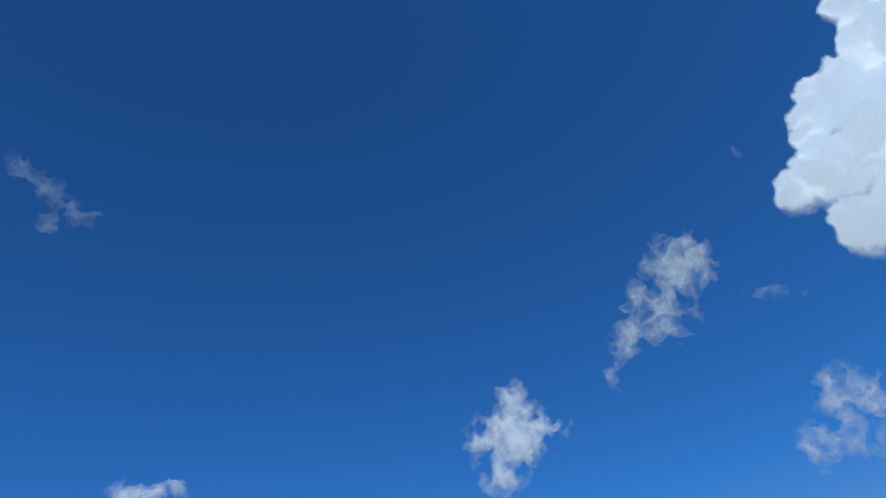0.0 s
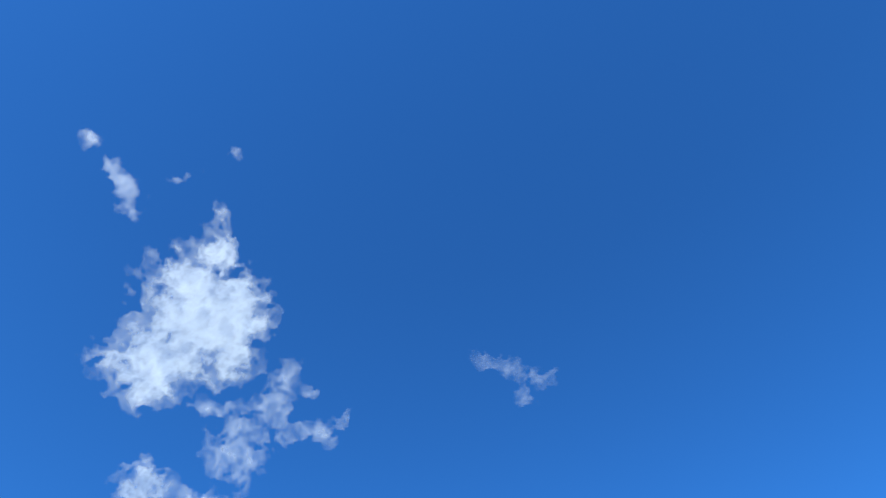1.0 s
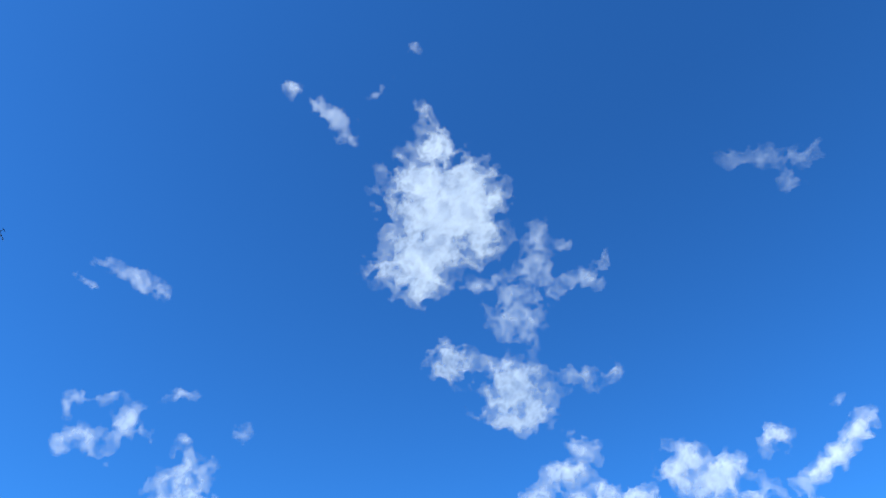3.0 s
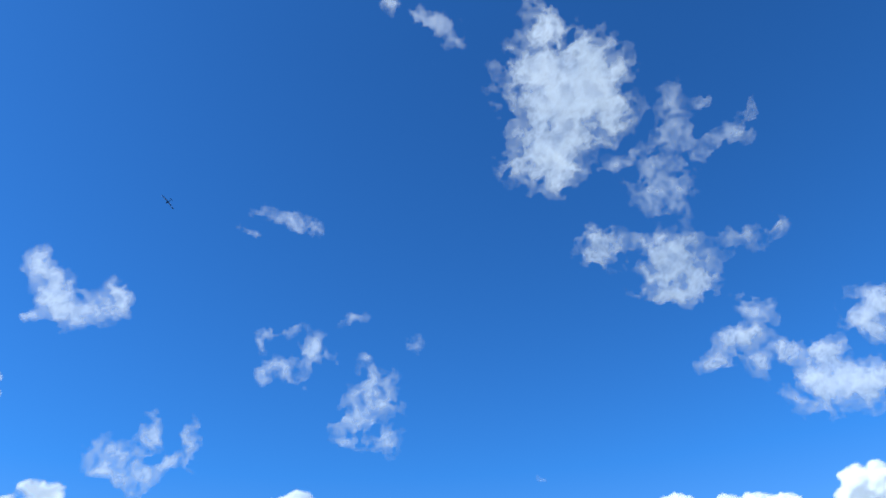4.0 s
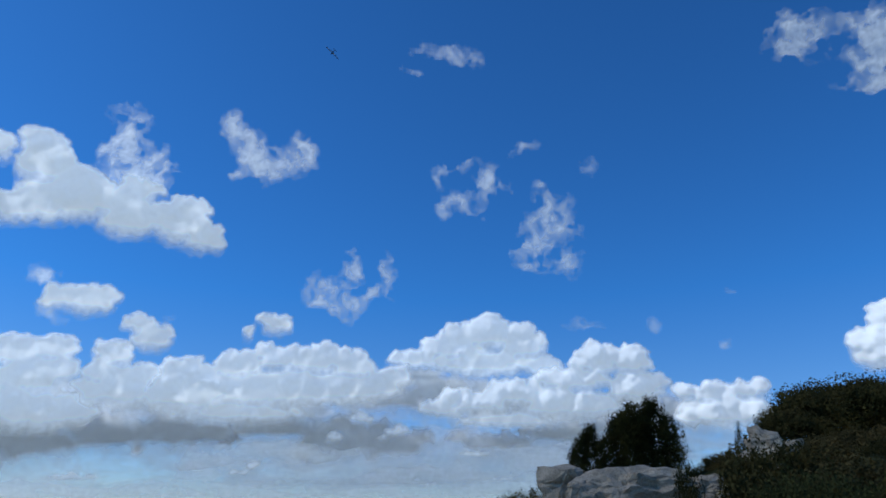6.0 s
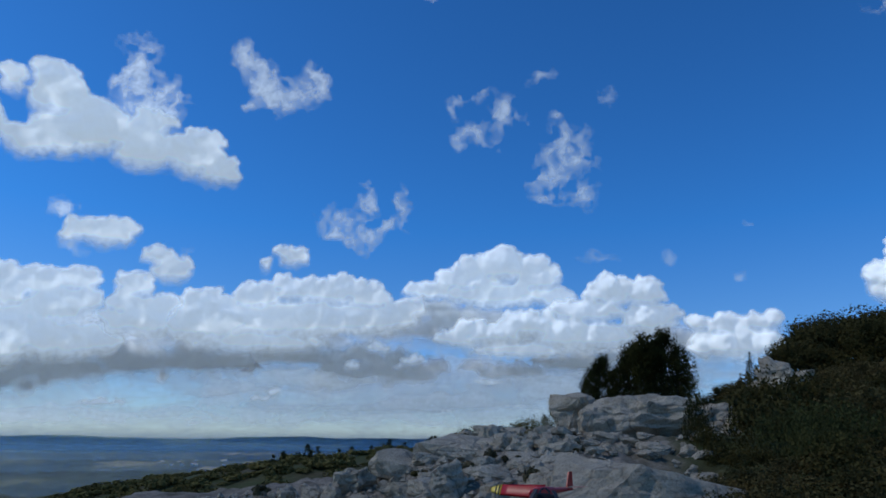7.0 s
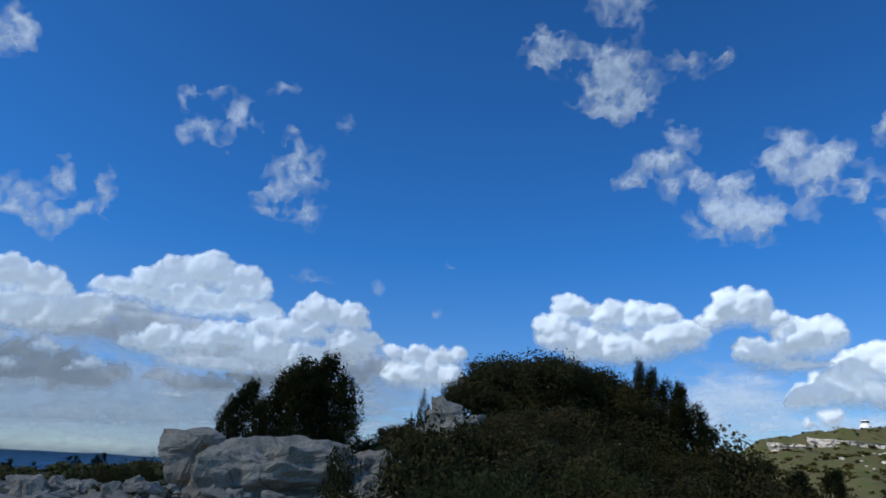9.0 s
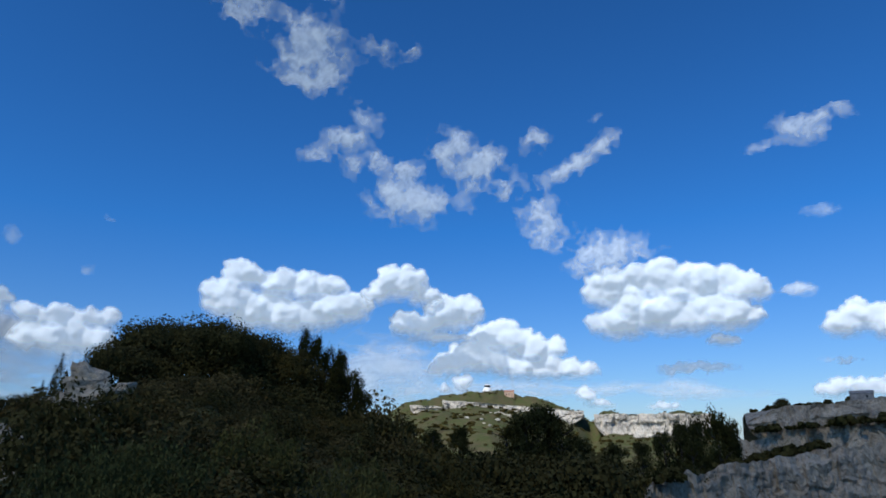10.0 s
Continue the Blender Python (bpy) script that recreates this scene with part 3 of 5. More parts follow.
cloud("large billowing white cumulus cloud with a grey base", 3000, 1, BILLOW,
      [(34.8, 24.8, 2.36, 2.48, 16, 1.00), (36.1, 21.0, 2.41, 1.63, 14, 1.00), (32.5, 22.7, 3.52, 2.54, 14, 1.00), (28.1, 21.8, 3.18, 2.02, 11, 1.00), (24.2, 22.1, 2.69, 2.26, 9, 1.00), (22.4, 21.2, 2.14, 1.64, 8, 1.00), (27.7, 24.0, 1.61, 1.32, 12, 0.80), (38.2, 25.0, 1.01, 1.43, 18, 0.80), (40.2, 21.6, 2.53, 2.73, 17, 1.00)])
cloud("torn wisp above the large cumulus cloud", 3000, 0.8, THIN,
      [(29.4, 28.3, 1.17, 1.91, 4, 0.80), (27.5, 26.0, 1.81, 1.47, -36, 0.85), (30.1, 26.1, 1.17, 1.29, 14, 0.70)])
cloud("puffy white cumulus cloud", 3400, 1, BILLOW,
      [(30.0, 15.2, 2.08, 1.62, 8, 1.00), (31.9, 15.1, 1.46, 1.26, 9, 1.00), (28.7, 15.8, 1.16, 1.04, 8, 1.00), (24.9, 12.9, 1.82, 1.49, 6, 1.00), (26.0, 13.9, 1.12, 1.31, 7, 1.00)])
cloud("thin torn wisp over a puffy cloud", 3400, 0.6, THIN,
      [(33.3, 16.3, 0.93, 1.08, 10, 0.70), (32.0, 13.8, 1.08, 0.58, 8, 0.50), (23.8, 14.4, 0.74, 0.62, 6, 0.50)])
cloud("towering white cumulus cloud with a shaded base", 3900, 1, HEAPED,
      [(33.8, 10.8, 1.71, 1.29, 7, 1.00), (31.5, 11.2, 1.58, 1.15, 7, 1.00), (36.0, 10.0, 1.62, 1.95, 7, 1.00), (32.7, 9.1, 2.95, 1.68, 6, 1.00), (31.9, 6.7, 4.17, 1.66, 4, 1.00), (35.9, 6.6, 2.55, 2.28, 5, 1.00)])
cloud("tall ragged column of white cumulus cloud", 3850, 1, HEAPED,
      [(27.3, 11.3, 1.40, 1.20, 6, 1.00), (28.1, 9.9, 1.44, 1.26, 5, 1.00), (28.4, 8.3, 1.20, 1.24, 4, 1.00), (26.2, 8.7, 2.14, 1.69, 4, 1.00), (24.6, 10.0, 1.81, 0.95, 5, 1.00)])
cloud("broad white cumulus bank with a flat grey base", 3800, 1, HEAPED,
      [(21.3, 10.4, 2.31, 1.24, 4, 1.00), (18.1, 11.1, 2.19, 1.35, 4, 1.00), (14.8, 11.9, 2.26, 1.29, 3, 1.00), (11.7, 11.9, 2.31, 1.39, 2, 1.00), (8.7, 11.5, 2.25, 1.40, 2, 1.00), (5.4, 10.7, 2.13, 1.03, 1, 1.00), (15.2, 9.4, 6.67, 1.80, 3, 1.00), (21.7, 8.6, 4.15, 1.56, 3, 1.00), (9.4, 9.7, 5.33, 1.56, 2, 1.00), (17.7, 7.6, 6.89, 1.14, 2, 1.00)])
cloud("tall white cumulus cloud with a shaded underside", 3950, 1, HEAPED,
      [(-2.9, 14.3, 3.26, 1.52, -1, 1.00), (-0.2, 13.2, 3.26, 1.42, 0, 1.00), (-6.0, 13.3, 2.27, 1.60, -1, 1.00), (3.0, 12.2, 2.96, 0.94, 1, 1.00), (-2.3, 11.9, 5.47, 1.32, -1, 1.00), (-7.7, 11.5, 1.96, 1.12, -2, 1.00)])
cloud("heaped white cumulus cloud", 3750, 1, HEAPED,
      [(-12.4, 11.7, 2.04, 1.38, -3, 1.00), (-14.9, 11.6, 1.87, 1.27, -3, 1.00), (-10.4, 10.4, 3.30, 1.28, -2, 1.00), (-15.4, 9.6, 2.19, 1.61, -3, 1.00), (-1.8, 8.7, 3.11, 1.20, 0, 1.00), (0.6, 8.2, 2.36, 0.92, 0, 1.00), (-5.6, 9.3, 3.27, 1.10, -1, 1.00), (-9.8, 8.4, 5.46, 1.45, -1, 1.00), (-4.6, 7.3, 6.03, 0.82, -1, 1.00)])
cloud("white cumulus cloud low behind the trees", 4000, 1, HEAPED,
      [(-19.0, 9.1, 1.35, 0.79, -3, 1.00), (-21.1, 8.8, 2.05, 0.95, -3, 1.00), (-23.6, 8.9, 1.66, 0.93, -4, 1.00), (-21.7, 7.3, 3.82, 1.36, -3, 1.00)])
cloud("small bright puff before a grey cloud base", 3700, 1, BILLOW,
      [(4.7, 6.4, 1.12, 0.58, 1, 1.00), (5.7, 6.0, 0.74, 0.36, 1, 1.00)])
cloud("small grey-white puff before a grey cloud base", 3720, 0.9, BILLOW,
      [(9.8, 5.9, 1.00, 0.53, 1, 1.00), (7.7, 7.5, 1.11, 0.63, 1, 1.00)])
cloud("low broken puffs near the horizon", 4100, 0.9, BILLOW,
      [(16.7, 3.1, 1.45, 0.42, 1, 1.00), (16.0, 3.7, 0.56, 0.55, 1, 1.00), (17.7, 2.6, 0.92, 0.29, 1, 1.00)])
cloud("low pale puffs near the horizon", 4150, 0.8, BILLOW,
      [(-1.8, 4.7, 2.13, 0.44, 0, 1.00), (-4.0, 2.8, 2.28, 0.26, 0, 1.00), (9.2, 2.0, 1.97, 0.21, 0, 1.00), (1.9, 2.3, 2.74, 0.22, 0, 1.00)])
cloud("grey shaded body of the cumulus bank", 4350, 1, BASE,
      [(35.2, 6.4, 3.88, 2.29, 5, 1.00), (30.1, 6.8, 4.68, 1.81, 4, 1.00), (23.2, 7.3, 5.25, 1.70, 3, 1.00), (18.6, 7.9, 5.14, 1.75, 3, 1.00)])
cloud("grey shaded middle of the cumulus bank", 4330, 1, BASE,
      [(13.2, 7.7, 5.39, 1.70, 2, 1.00), (6.8, 8.7, 5.14, 1.83, 1, 1.00), (1.1, 9.5, 5.20, 1.85, 0, 1.00), (-3.7, 8.1, 5.14, 1.74, -1, 1.00), (-9.7, 7.3, 4.99, 1.52, -1, 1.00), (-14.7, 7.4, 3.06, 1.76, -2, 1.00), (-17.8, 7.5, 2.54, 1.57, -2, 1.00)])
cloud("dark blue-grey flat cloud base", 4400, 1, BASE,
      [(31.8, 4.6, 5.84, 2.09, 3, 1.00), (35.6, 4.0, 3.14, 2.22, 3, 1.00), (22.5, 5.5, 5.24, 1.60, 2, 1.00), (26.8, 5.2, 4.91, 1.71, 3, 1.00), (29.2, 2.4, 2.67, 0.54, 1, 1.00)])
cloud("blue-grey flat cloud layer", 4420, 1, BASE,
      [(9.4, 5.3, 5.00, 1.86, 1, 1.00), (5.2, 5.1, 4.38, 1.78, 1, 1.00), (4.3, 3.7, 3.67, 0.57, 0, 1.00), (-3.6, 5.4, 5.54, 1.25, 0, 1.00), (14.9, 6.3, 5.72, 1.32, 2, 1.00), (-9.6, 6.0, 4.96, 1.24, -1, 1.00)])
cloud("pale streaked cloud layer", 4350, 0.9, VEIL,
      [(14.7, 4.8, 6.55, 0.87, 1, 0.90), (8.3, 2.7, 7.18, 0.43, 1, 0.80), (-0.8, 3.4, 5.96, 0.52, 0, 0.90), (-6.8, 4.3, 4.99, 0.70, 0, 0.85), (20.2, 3.8, 2.47, 0.50, 1, 0.70), (-13.6, 5.3, 6.10, 1.13, -1, 0.90)])
cloud("pale overcast layer near the horizon", 4800, 0.75, VEIL,
      [(21.8, 1.9, 17.15, 0.69, 1, 0.80), (-1.7, 2.8, 14.24, 1.86, -0, 0.90), (1.2, 5.1, 15.79, 1.89, 0, 0.90), (34.9, 1.7, 6.37, 0.84, 1, 0.80), (10.6, 3.6, 10.13, 1.01, 1, 0.60)])
cloud("large white cumulus cloud above the hill", 3600, 1, HEAPED,
      [(-34.2, 13.0, 1.87, 1.30, 4, 1.00), (-37.4, 12.5, 2.66, 1.22, 3, 1.00), (-40.4, 12.4, 2.34, 1.33, 2, 1.00), (-42.8, 10.6, 2.27, 1.33, 1, 1.00), (-32.8, 11.0, 2.01, 1.56, 3, 1.00), (-38.5, 10.0, 5.51, 1.59, 2, 1.00)])
cloud("white cumulus cloud with a grey base", 3500, 1, HEAPED,
      [(-47.7, 12.8, 2.51, 1.45, 0, 1.00), (-45.7, 12.1, 1.34, 1.06, 1, 1.00), (-49.7, 11.8, 1.84, 0.87, 0, 1.00)])
cloud("flattened white cumulus cloud with a grey base", 3600, 1, HEAPED,
      [(-52.1, 10.2, 2.70, 1.54, -1, 1.00), (-49.2, 9.3, 2.50, 1.24, 0, 1.00), (-50.6, 8.4, 3.65, 0.67, 0, 1.00)])
cloud("broad white cumulus cloud low over the far hill", 3800, 1, HEAPED,
      [(-55.9, 8.1, 3.15, 1.42, -1, 1.00), (-58.8, 7.2, 2.73, 1.22, -1, 1.00), (-61.9, 5.5, 2.67, 0.83, -1, 1.00), (-54.4, 6.5, 3.34, 1.41, -1, 1.00), (-59.1, 5.7, 4.68, 1.12, -1, 1.00), (-52.0, 5.9, 1.91, 0.94, 0, 1.00)])
cloud("large white cumulus cloud with a flat grey base", 3300, 1, HEAPED,
      [(-68.9, 12.4, 3.80, 1.57, -4, 1.00), (-65.6, 11.7, 2.64, 1.55, -3, 1.00), (-72.8, 11.6, 3.20, 1.53, -5, 1.00), (-75.7, 11.4, 1.78, 1.50, -6, 1.00), (-70.0, 9.6, 5.72, 1.73, -4, 1.00), (-66.3, 8.9, 2.70, 1.20, -3, 1.00), (-74.7, 9.3, 2.37, 1.50, -4, 1.00), (-74.1, 7.4, 1.39, 0.53, -4, 1.00)])
cloud("white cumulus cloud with a flat base", 3500, 1, HEAPED,
      [(-83.8, 8.3, 1.94, 1.22, -6, 1.00), (-82.3, 7.8, 1.50, 0.91, -5, 1.00), (-85.3, 7.8, 1.67, 1.36, -6, 1.00)])
cloud("thin grey-white cloud band", 3600, 0.9, PUFFY,
      [(-72.1, 5.4, 2.67, 0.57, -2, 0.80), (-70.5, 5.7, 1.28, 0.45, -2, 0.70), (-81.9, 5.6, 1.35, 0.37, -4, 0.70)])
cloud("small white cloud puff", 3400, 0.9, PUFFY,
      [(-79.7, 11.1, 1.14, 0.56, -6, 0.90)])
cloud("bright low cloud top behind the far hill", 4300, 1, HEAPED,
      [(-52.9, 4.5, 0.81, 0.84, 0, 1.00), (-51.3, 4.2, 0.43, 0.42, 0, 1.00)])
cloud("bright low cloud top beyond the cliffs", 4300, 1, HEAPED,
      [(-63.0, 3.5, 0.77, 0.68, -1, 1.00), (-64.1, 2.8, 1.26, 0.36, -1, 1.00), (-69.0, 2.5, 1.46, 0.35, -1, 1.00)])
cloud("bright cloud top behind the cliff", 4200, 1, HEAPED,
      [(-81.2, 3.4, 1.43, 0.65, -2, 1.00), (-83.7, 3.4, 1.69, 0.71, -3, 1.00), (-85.7, 3.6, 1.62, 0.77, -3, 1.00)])
cloud("pale cloud layer behind the hill", 4400, 0.8, VEIL,
      [(-46.7, 6.0, 2.85, 1.88, 0, 0.80), (-44.3, 5.6, 2.82, 1.86, 0, 0.80), (-56.7, 4.1, 9.41, 0.65, -1, 0.60), (-70.3, 3.8, 5.09, 0.53, -2, 0.50)])
cloud("faint thin cloud streak", 3300, 0.45, THIN,
      [(-78.9, 22.2, 1.49, 0.39, 6, 0.60), (-82.1, 16.7, 1.18, 0.46, 4, 0.66), (-65.3, 26.6, 1.00, 0.41, 7, 0.50)])
cloud("broad torn grey-white cloud", 3000, 0.9, PUFFY,
      [(-41.8, 25.2, 1.87, 0.84, 4, 0.80), (-39.7, 23.7, 1.58, 0.61, 4, 0.60), (-43.8, 23.3, 1.71, 1.23, 3, 0.62), (-47.2, 22.9, 2.21, 0.96, 1, 0.70), (-52.2, 24.7, 1.63, 1.42, -1, 0.85), (-54.8, 23.4, 2.49, 1.24, -2, 0.85), (-59.7, 25.1, 1.41, 0.94, -4, 0.70), (-49.0, 19.8, 3.19, 1.55, 0, 0.92), (-47.0, 20.9, 1.92, 0.96, 1, 0.70), (-56.3, 21.1, 2.69, 1.06, -2, 0.60)])
cloud("torn grey-white cloud drawn out to one side", 3000, 0.85, PUFFY,
      [(-65.7, 24.1, 1.64, 0.83, 32, 0.80), (-62.5, 22.4, 2.33, 0.90, 23, 0.75), (-60.0, 18.8, 1.90, 1.53, -3, 0.72), (-60.1, 16.6, 1.42, 0.77, -3, 0.65), (-66.1, 15.5, 3.10, 1.41, -4, 0.88), (-63.9, 14.2, 1.67, 0.95, -4, 0.70)])
# the cloud between the sun and the ridge: the hilltop lies in its shade
cloud("broad grey cloud that shades the hilltop", 1500, 0.58, FLAT,
      [(SUN_BEARING, SUN_HEIGHT, 8.0, 6.5, 0, 1.0), (SUN_BEARING - 3, SUN_HEIGHT + 2, 5.0, 5.0, 0, 1.0), (SUN_BEARING + 4, SUN_HEIGHT - 2, 5.0, 4.5, 0, 1.0)], step=0.4)

build_ground()


def distant_hills():
    """Low blue ranges along the horizon."""
    for k, (far, top, seed) in enumerate(((4700, 4.0, 2), (4450, -22.0, 5))):
        az = np.arange(-30, 60, 0.25)
        el = fbm(az / 9.0, az * 0 + seed, 4, seed, 0.4)
        crest = top + 26 * el + 12 * (k == 0) * np.exp(-((az - 12) / 14.0) ** 2)
        a = np.radians(az)
        rows = []
        for back, z in ((0, np.full_like(az, PLAIN - 2)), (60, PLAIN + 0.6 * (crest - PLAIN)), (110, crest), (160, np.full_like(az, PLAIN - 2))):
            rows.append(np.stack([-np.sin(a) * (far + back), np.cos(a) * (far + back), z], -1))
        n = len(az)
        idx = np.arange(4 * n).reshape(4, n)
        f = np.stack([idx[:-1, :-1], idx[:-1, 1:], idx[1:, 1:], idx[1:, :-1]], -1).reshape(-1, 4)
        tagged(new("backdrop", mesh_from("backdrop", np.concatenate(rows), f, RANGE)), "low wooded range on the hazy horizon", "hills", kind="structure")


RANGE = plain_paint("far_woods", (0.06, 0.095, 0.055), 0.95, 0.01, 0.4)
distant_hills()


def haze():
    """Tinted sheets standing in for haze over the plain, each thin at its top."""
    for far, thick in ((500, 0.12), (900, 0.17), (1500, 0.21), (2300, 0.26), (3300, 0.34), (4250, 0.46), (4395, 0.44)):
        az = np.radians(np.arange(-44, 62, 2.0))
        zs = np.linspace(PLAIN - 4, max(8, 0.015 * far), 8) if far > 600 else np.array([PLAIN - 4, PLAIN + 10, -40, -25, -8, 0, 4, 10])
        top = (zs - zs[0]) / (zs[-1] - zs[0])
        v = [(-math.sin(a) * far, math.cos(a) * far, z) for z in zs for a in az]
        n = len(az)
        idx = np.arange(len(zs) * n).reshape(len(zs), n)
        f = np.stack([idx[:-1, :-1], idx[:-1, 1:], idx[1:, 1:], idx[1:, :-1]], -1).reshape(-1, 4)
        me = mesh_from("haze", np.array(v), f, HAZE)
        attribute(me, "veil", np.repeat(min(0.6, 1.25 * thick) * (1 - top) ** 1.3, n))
        ob = tagged(new("haze", me), "blue-tinted sheet standing in for haze over the far plain", "haze", kind="structure")


haze()


# ---- rock ----
def rock_bm(seed, size, points=26, cuts=2, rough=0.06, boxy=0.5):
    """A fractured limestone block: the hull of scattered points, divided and roughened."""
    rng = random.Random(seed)
    bm = bmesh.new()
    for _ in range(points):
        v = Vector((rng.gauss(0, 1), rng.gauss(0, 1), rng.gauss(0, 1))).normalized()
        k = max(abs(c) for c in v)
        v = v.lerp(v / k, boxy) * rng.uniform(0.82, 1.0)
        bm.verts.new((v.x * size[0] / 2, v.y * size[1] / 2, v.z * size[2] / 2))
    h = bmesh.ops.convex_hull(bm, input=bm.verts)
    dead = [g for g in h["geom_interior"] if isinstance(g, bmesh.types.BMVert)]
    if dead:
        bmesh.ops.delete(bm, geom=dead, context="VERTS")
    if cuts:
        bmesh.ops.subdivide_edges(bm, edges=bm.edges[:], cuts=cuts, use_grid_fill=True)
        bmesh.ops.triangulate(bm, faces=bm.faces[:])
        m = min(size)
        for v in bm.verts:
            q = v.co / max(m, 0.2)
            d = noise.fractal(q * 2.2 + Vector((seed, 0, 0)), 0.8, 2.1, 5) * rough * m
            d += noise.fractal(Vector((q.x * 1.2, q.y * 1.2, q.z * 9)) + Vector((0, seed, 0)), 1, 2, 3) * rough * 0.6 * m
            bed = round(q.z * 3.2 + 0.7 * noise.noise(q * 1.4 + Vector((0, 0, seed))))   # ledges along the bedding
            d += noise.noise(Vector((seed * 3.1, bed * 1.7, 0.3))) * rough * 0.9 * m
            v.co += v.co.normalized() * d
    return bm


def rock(name, label, az, r, z, size, turn=0.0, lean=(0, 0), seed=1, cuts=4, rough=0.07, boxy=0.6, material=None, group=""):
    bm = rock_bm(seed, size, 30, cuts, rough, boxy)
    me = bpy.data.meshes.new(name)
    bm.to_mesh(me)
    bm.free()
    me.materials.append(material or ROCK)
    ob = new(name, me)
    p = bearing(az) * r
    ob.matrix_world = pose(p.x, p.y, z, lean[0], lean[1], az + turn)
    return tagged(ob, label, "rock", group)


BIG = "boulders of the outcrop"
rock("boulder", "large pale grey cracked limestone boulder on the ridge", -14.1, 17.0, 2.0, (3.0, 2.0, 1.95), 4, (0, 2), 11, 9, 0.11, 0.7, group=BIG)
rock("boulder", "rounded grey limestone block beside the big boulder", -10.7, 16.6, 1.9, (1.1, 1.3, 1.35), 10, (4, -6), 12, 5, 0.07, 0.6, group=BIG)
rock("boulder", "square grey limestone block with a flat top", -8.6, 17.4, 2.25, (1.25, 1.1, 1.4), -8, (0, 4), 13, 5, 0.07, 0.85, group=BIG)
rock("boulder", "broken limestone block below the big boulder", -15.5, 14.6, 1.25, (0.85, 0.9, 0.85), 15, (0, 0), 14, 5, 0.07, 0.8, group=BIG)
rock("boulder", "small limestone block wedged under the big boulder", -12.2, 15.0, 1.45, (0.7, 0.7, 0.6), 30, (0, 0), 15, 4, 0.08, 0.7, group=BIG)
rock("boulder", "layered limestone ledge at the edge of the scrub", -19.4, 18.0, 2.15, (1.7, 1.2, 1.0), 6, (0, 3), 16, 5, 0.10, 0.8, group=BIG)
rock("boulder", "layered limestone ledge half hidden by scrub", -19.8, 15.6, 1.35, (1.1, 1.2, 1.3), 0, (0, 5), 17, 5, 0.10, 0.8, group=BIG)
rock("boulder", "pale limestone crag on the scrub hill", -24.2, 20.7, 3.25, (1.0, 1.2, 1.9), 0, (0, -10), 18, 6, 0.12, 0.75, group=BIG)
for k, (az, r, z, w) in enumerate(((-23.3, 20.3, 3.1, 1.0), (-22.6, 20.1, 2.95, 0.85), (-22.0, 20.0, 2.85, 0.7), (-21.4, 20.0, 2.75, 0.6), (-24.3, 20.0, 3.15, 0.9), (-25.1, 20.1, 3.3, 0.85), (-25.8, 20.2, 3.35, 0.7), (-23.4, 19.6, 2.75, 0.7), (-24.6, 19.6, 2.9, 0.6), (-22.6, 19.5, 2.65, 0.5))):
    rock("boulder", "pale limestone block of the hill outcrop", az, r, z, (w, w * 0.9, w * 0.62), 40 * k, (8, -5), 30 + k, 4, 0.14, 0.75, group=BIG)
for k in range(26):   # broken ledge beside the big boulder
    u = k / 25
    az, r = -18.3 - 3.2 * ((k * 0.618) % 1), 17.2 - 1.2 * u
    w = 0.28 + 0.3 * ((k * 0.37) % 1)
    rock("boulder", "broken limestone block of the ledge beside the boulder", az, r, 2.45 - 1.25 * u, (w * 1.3, w, w * 0.75), 50 * k, (5, 6), 540 + k, 3, 0.12, 0.75, group=BIG)
rock("boulder", "pale stone half buried in scrub", -30.2, 14.5, 1.72, (0.5, 0.4, 0.35), 0, (0, 0), 41, 3, group=BIG)
rock("boulder", "pale limestone crag at the end of the hill", -43.0, 23.6, 2.0, (0.8, 0.8, 1.4), 0, (0, 4), 42, 4, 0.1, 0.8, group=BIG)

SLAB = "limestone slabs of the ridge"
rock("rock_slab", "long tilted pale limestone slab with pits", -13.4, 9.9, 0.72, (2.6, 2.8, 1.5), 5, (-2, 13), 51, 9, 0.05, 0.8, group=SLAB)
rock("rock_slab", "flat-topped limestone slab behind the model glider", -5.8, 10.2, 0.88, (1.35, 1.1, 0.8), -4, (0, -2), 52, 6, 0.05, 0.85, group=SLAB)
rock("rock_slab", "broad weathered limestone slab", -7.5, 12.8, 1.2, (2.4, 2.2, 0.7), 8, (4, 4), 53, 6, 0.05, 0.8, group=SLAB)
rock("rock_slab", "broad weathered limestone slab on the crest", -3.6, 14.2, 1.5, (2.2, 2.0, 0.7), 20, (6, 2), 54, 6, 0.06, 0.75, group=SLAB)
rock("rock_slab", "weathered limestone slab on the crest", 0.6, 13.8, 1.45, (1.9, 1.6, 0.7), -15, (6, 8), 55, 5, 0.06, 0.75, group=SLAB)
rock("rock_slab", "tilted limestone slab on the crest", 4.6, 13.6, 1.15, (1.7, 1.5, 0.7), 12, (5, 14), 56, 5, 0.07, 0.75, group=SLAB)
rng = random.Random(5)
for k in range(38):
    az, r = (rng.uniform(-10, 9) if k < 22 else rng.uniform(-19, -7)), (rng.uniform(9.5, 15.0) if k < 22 else rng.uniform(11.2, 15.2))
    w = rng.uniform(0.35, 0.8)
    p = ground_at(az, r)
    rock("rock_slab", "weathered flat limestone slab", az, r, p.z + 0.05, (w, w * rng.uniform(0.6, 1), w * 0.42), rng.uniform(-40, 40), (rng.uniform(-6, 8), rng.uniform(-6, 10)), 60 + k, 4, 0.12, 0.75, group=SLAB)

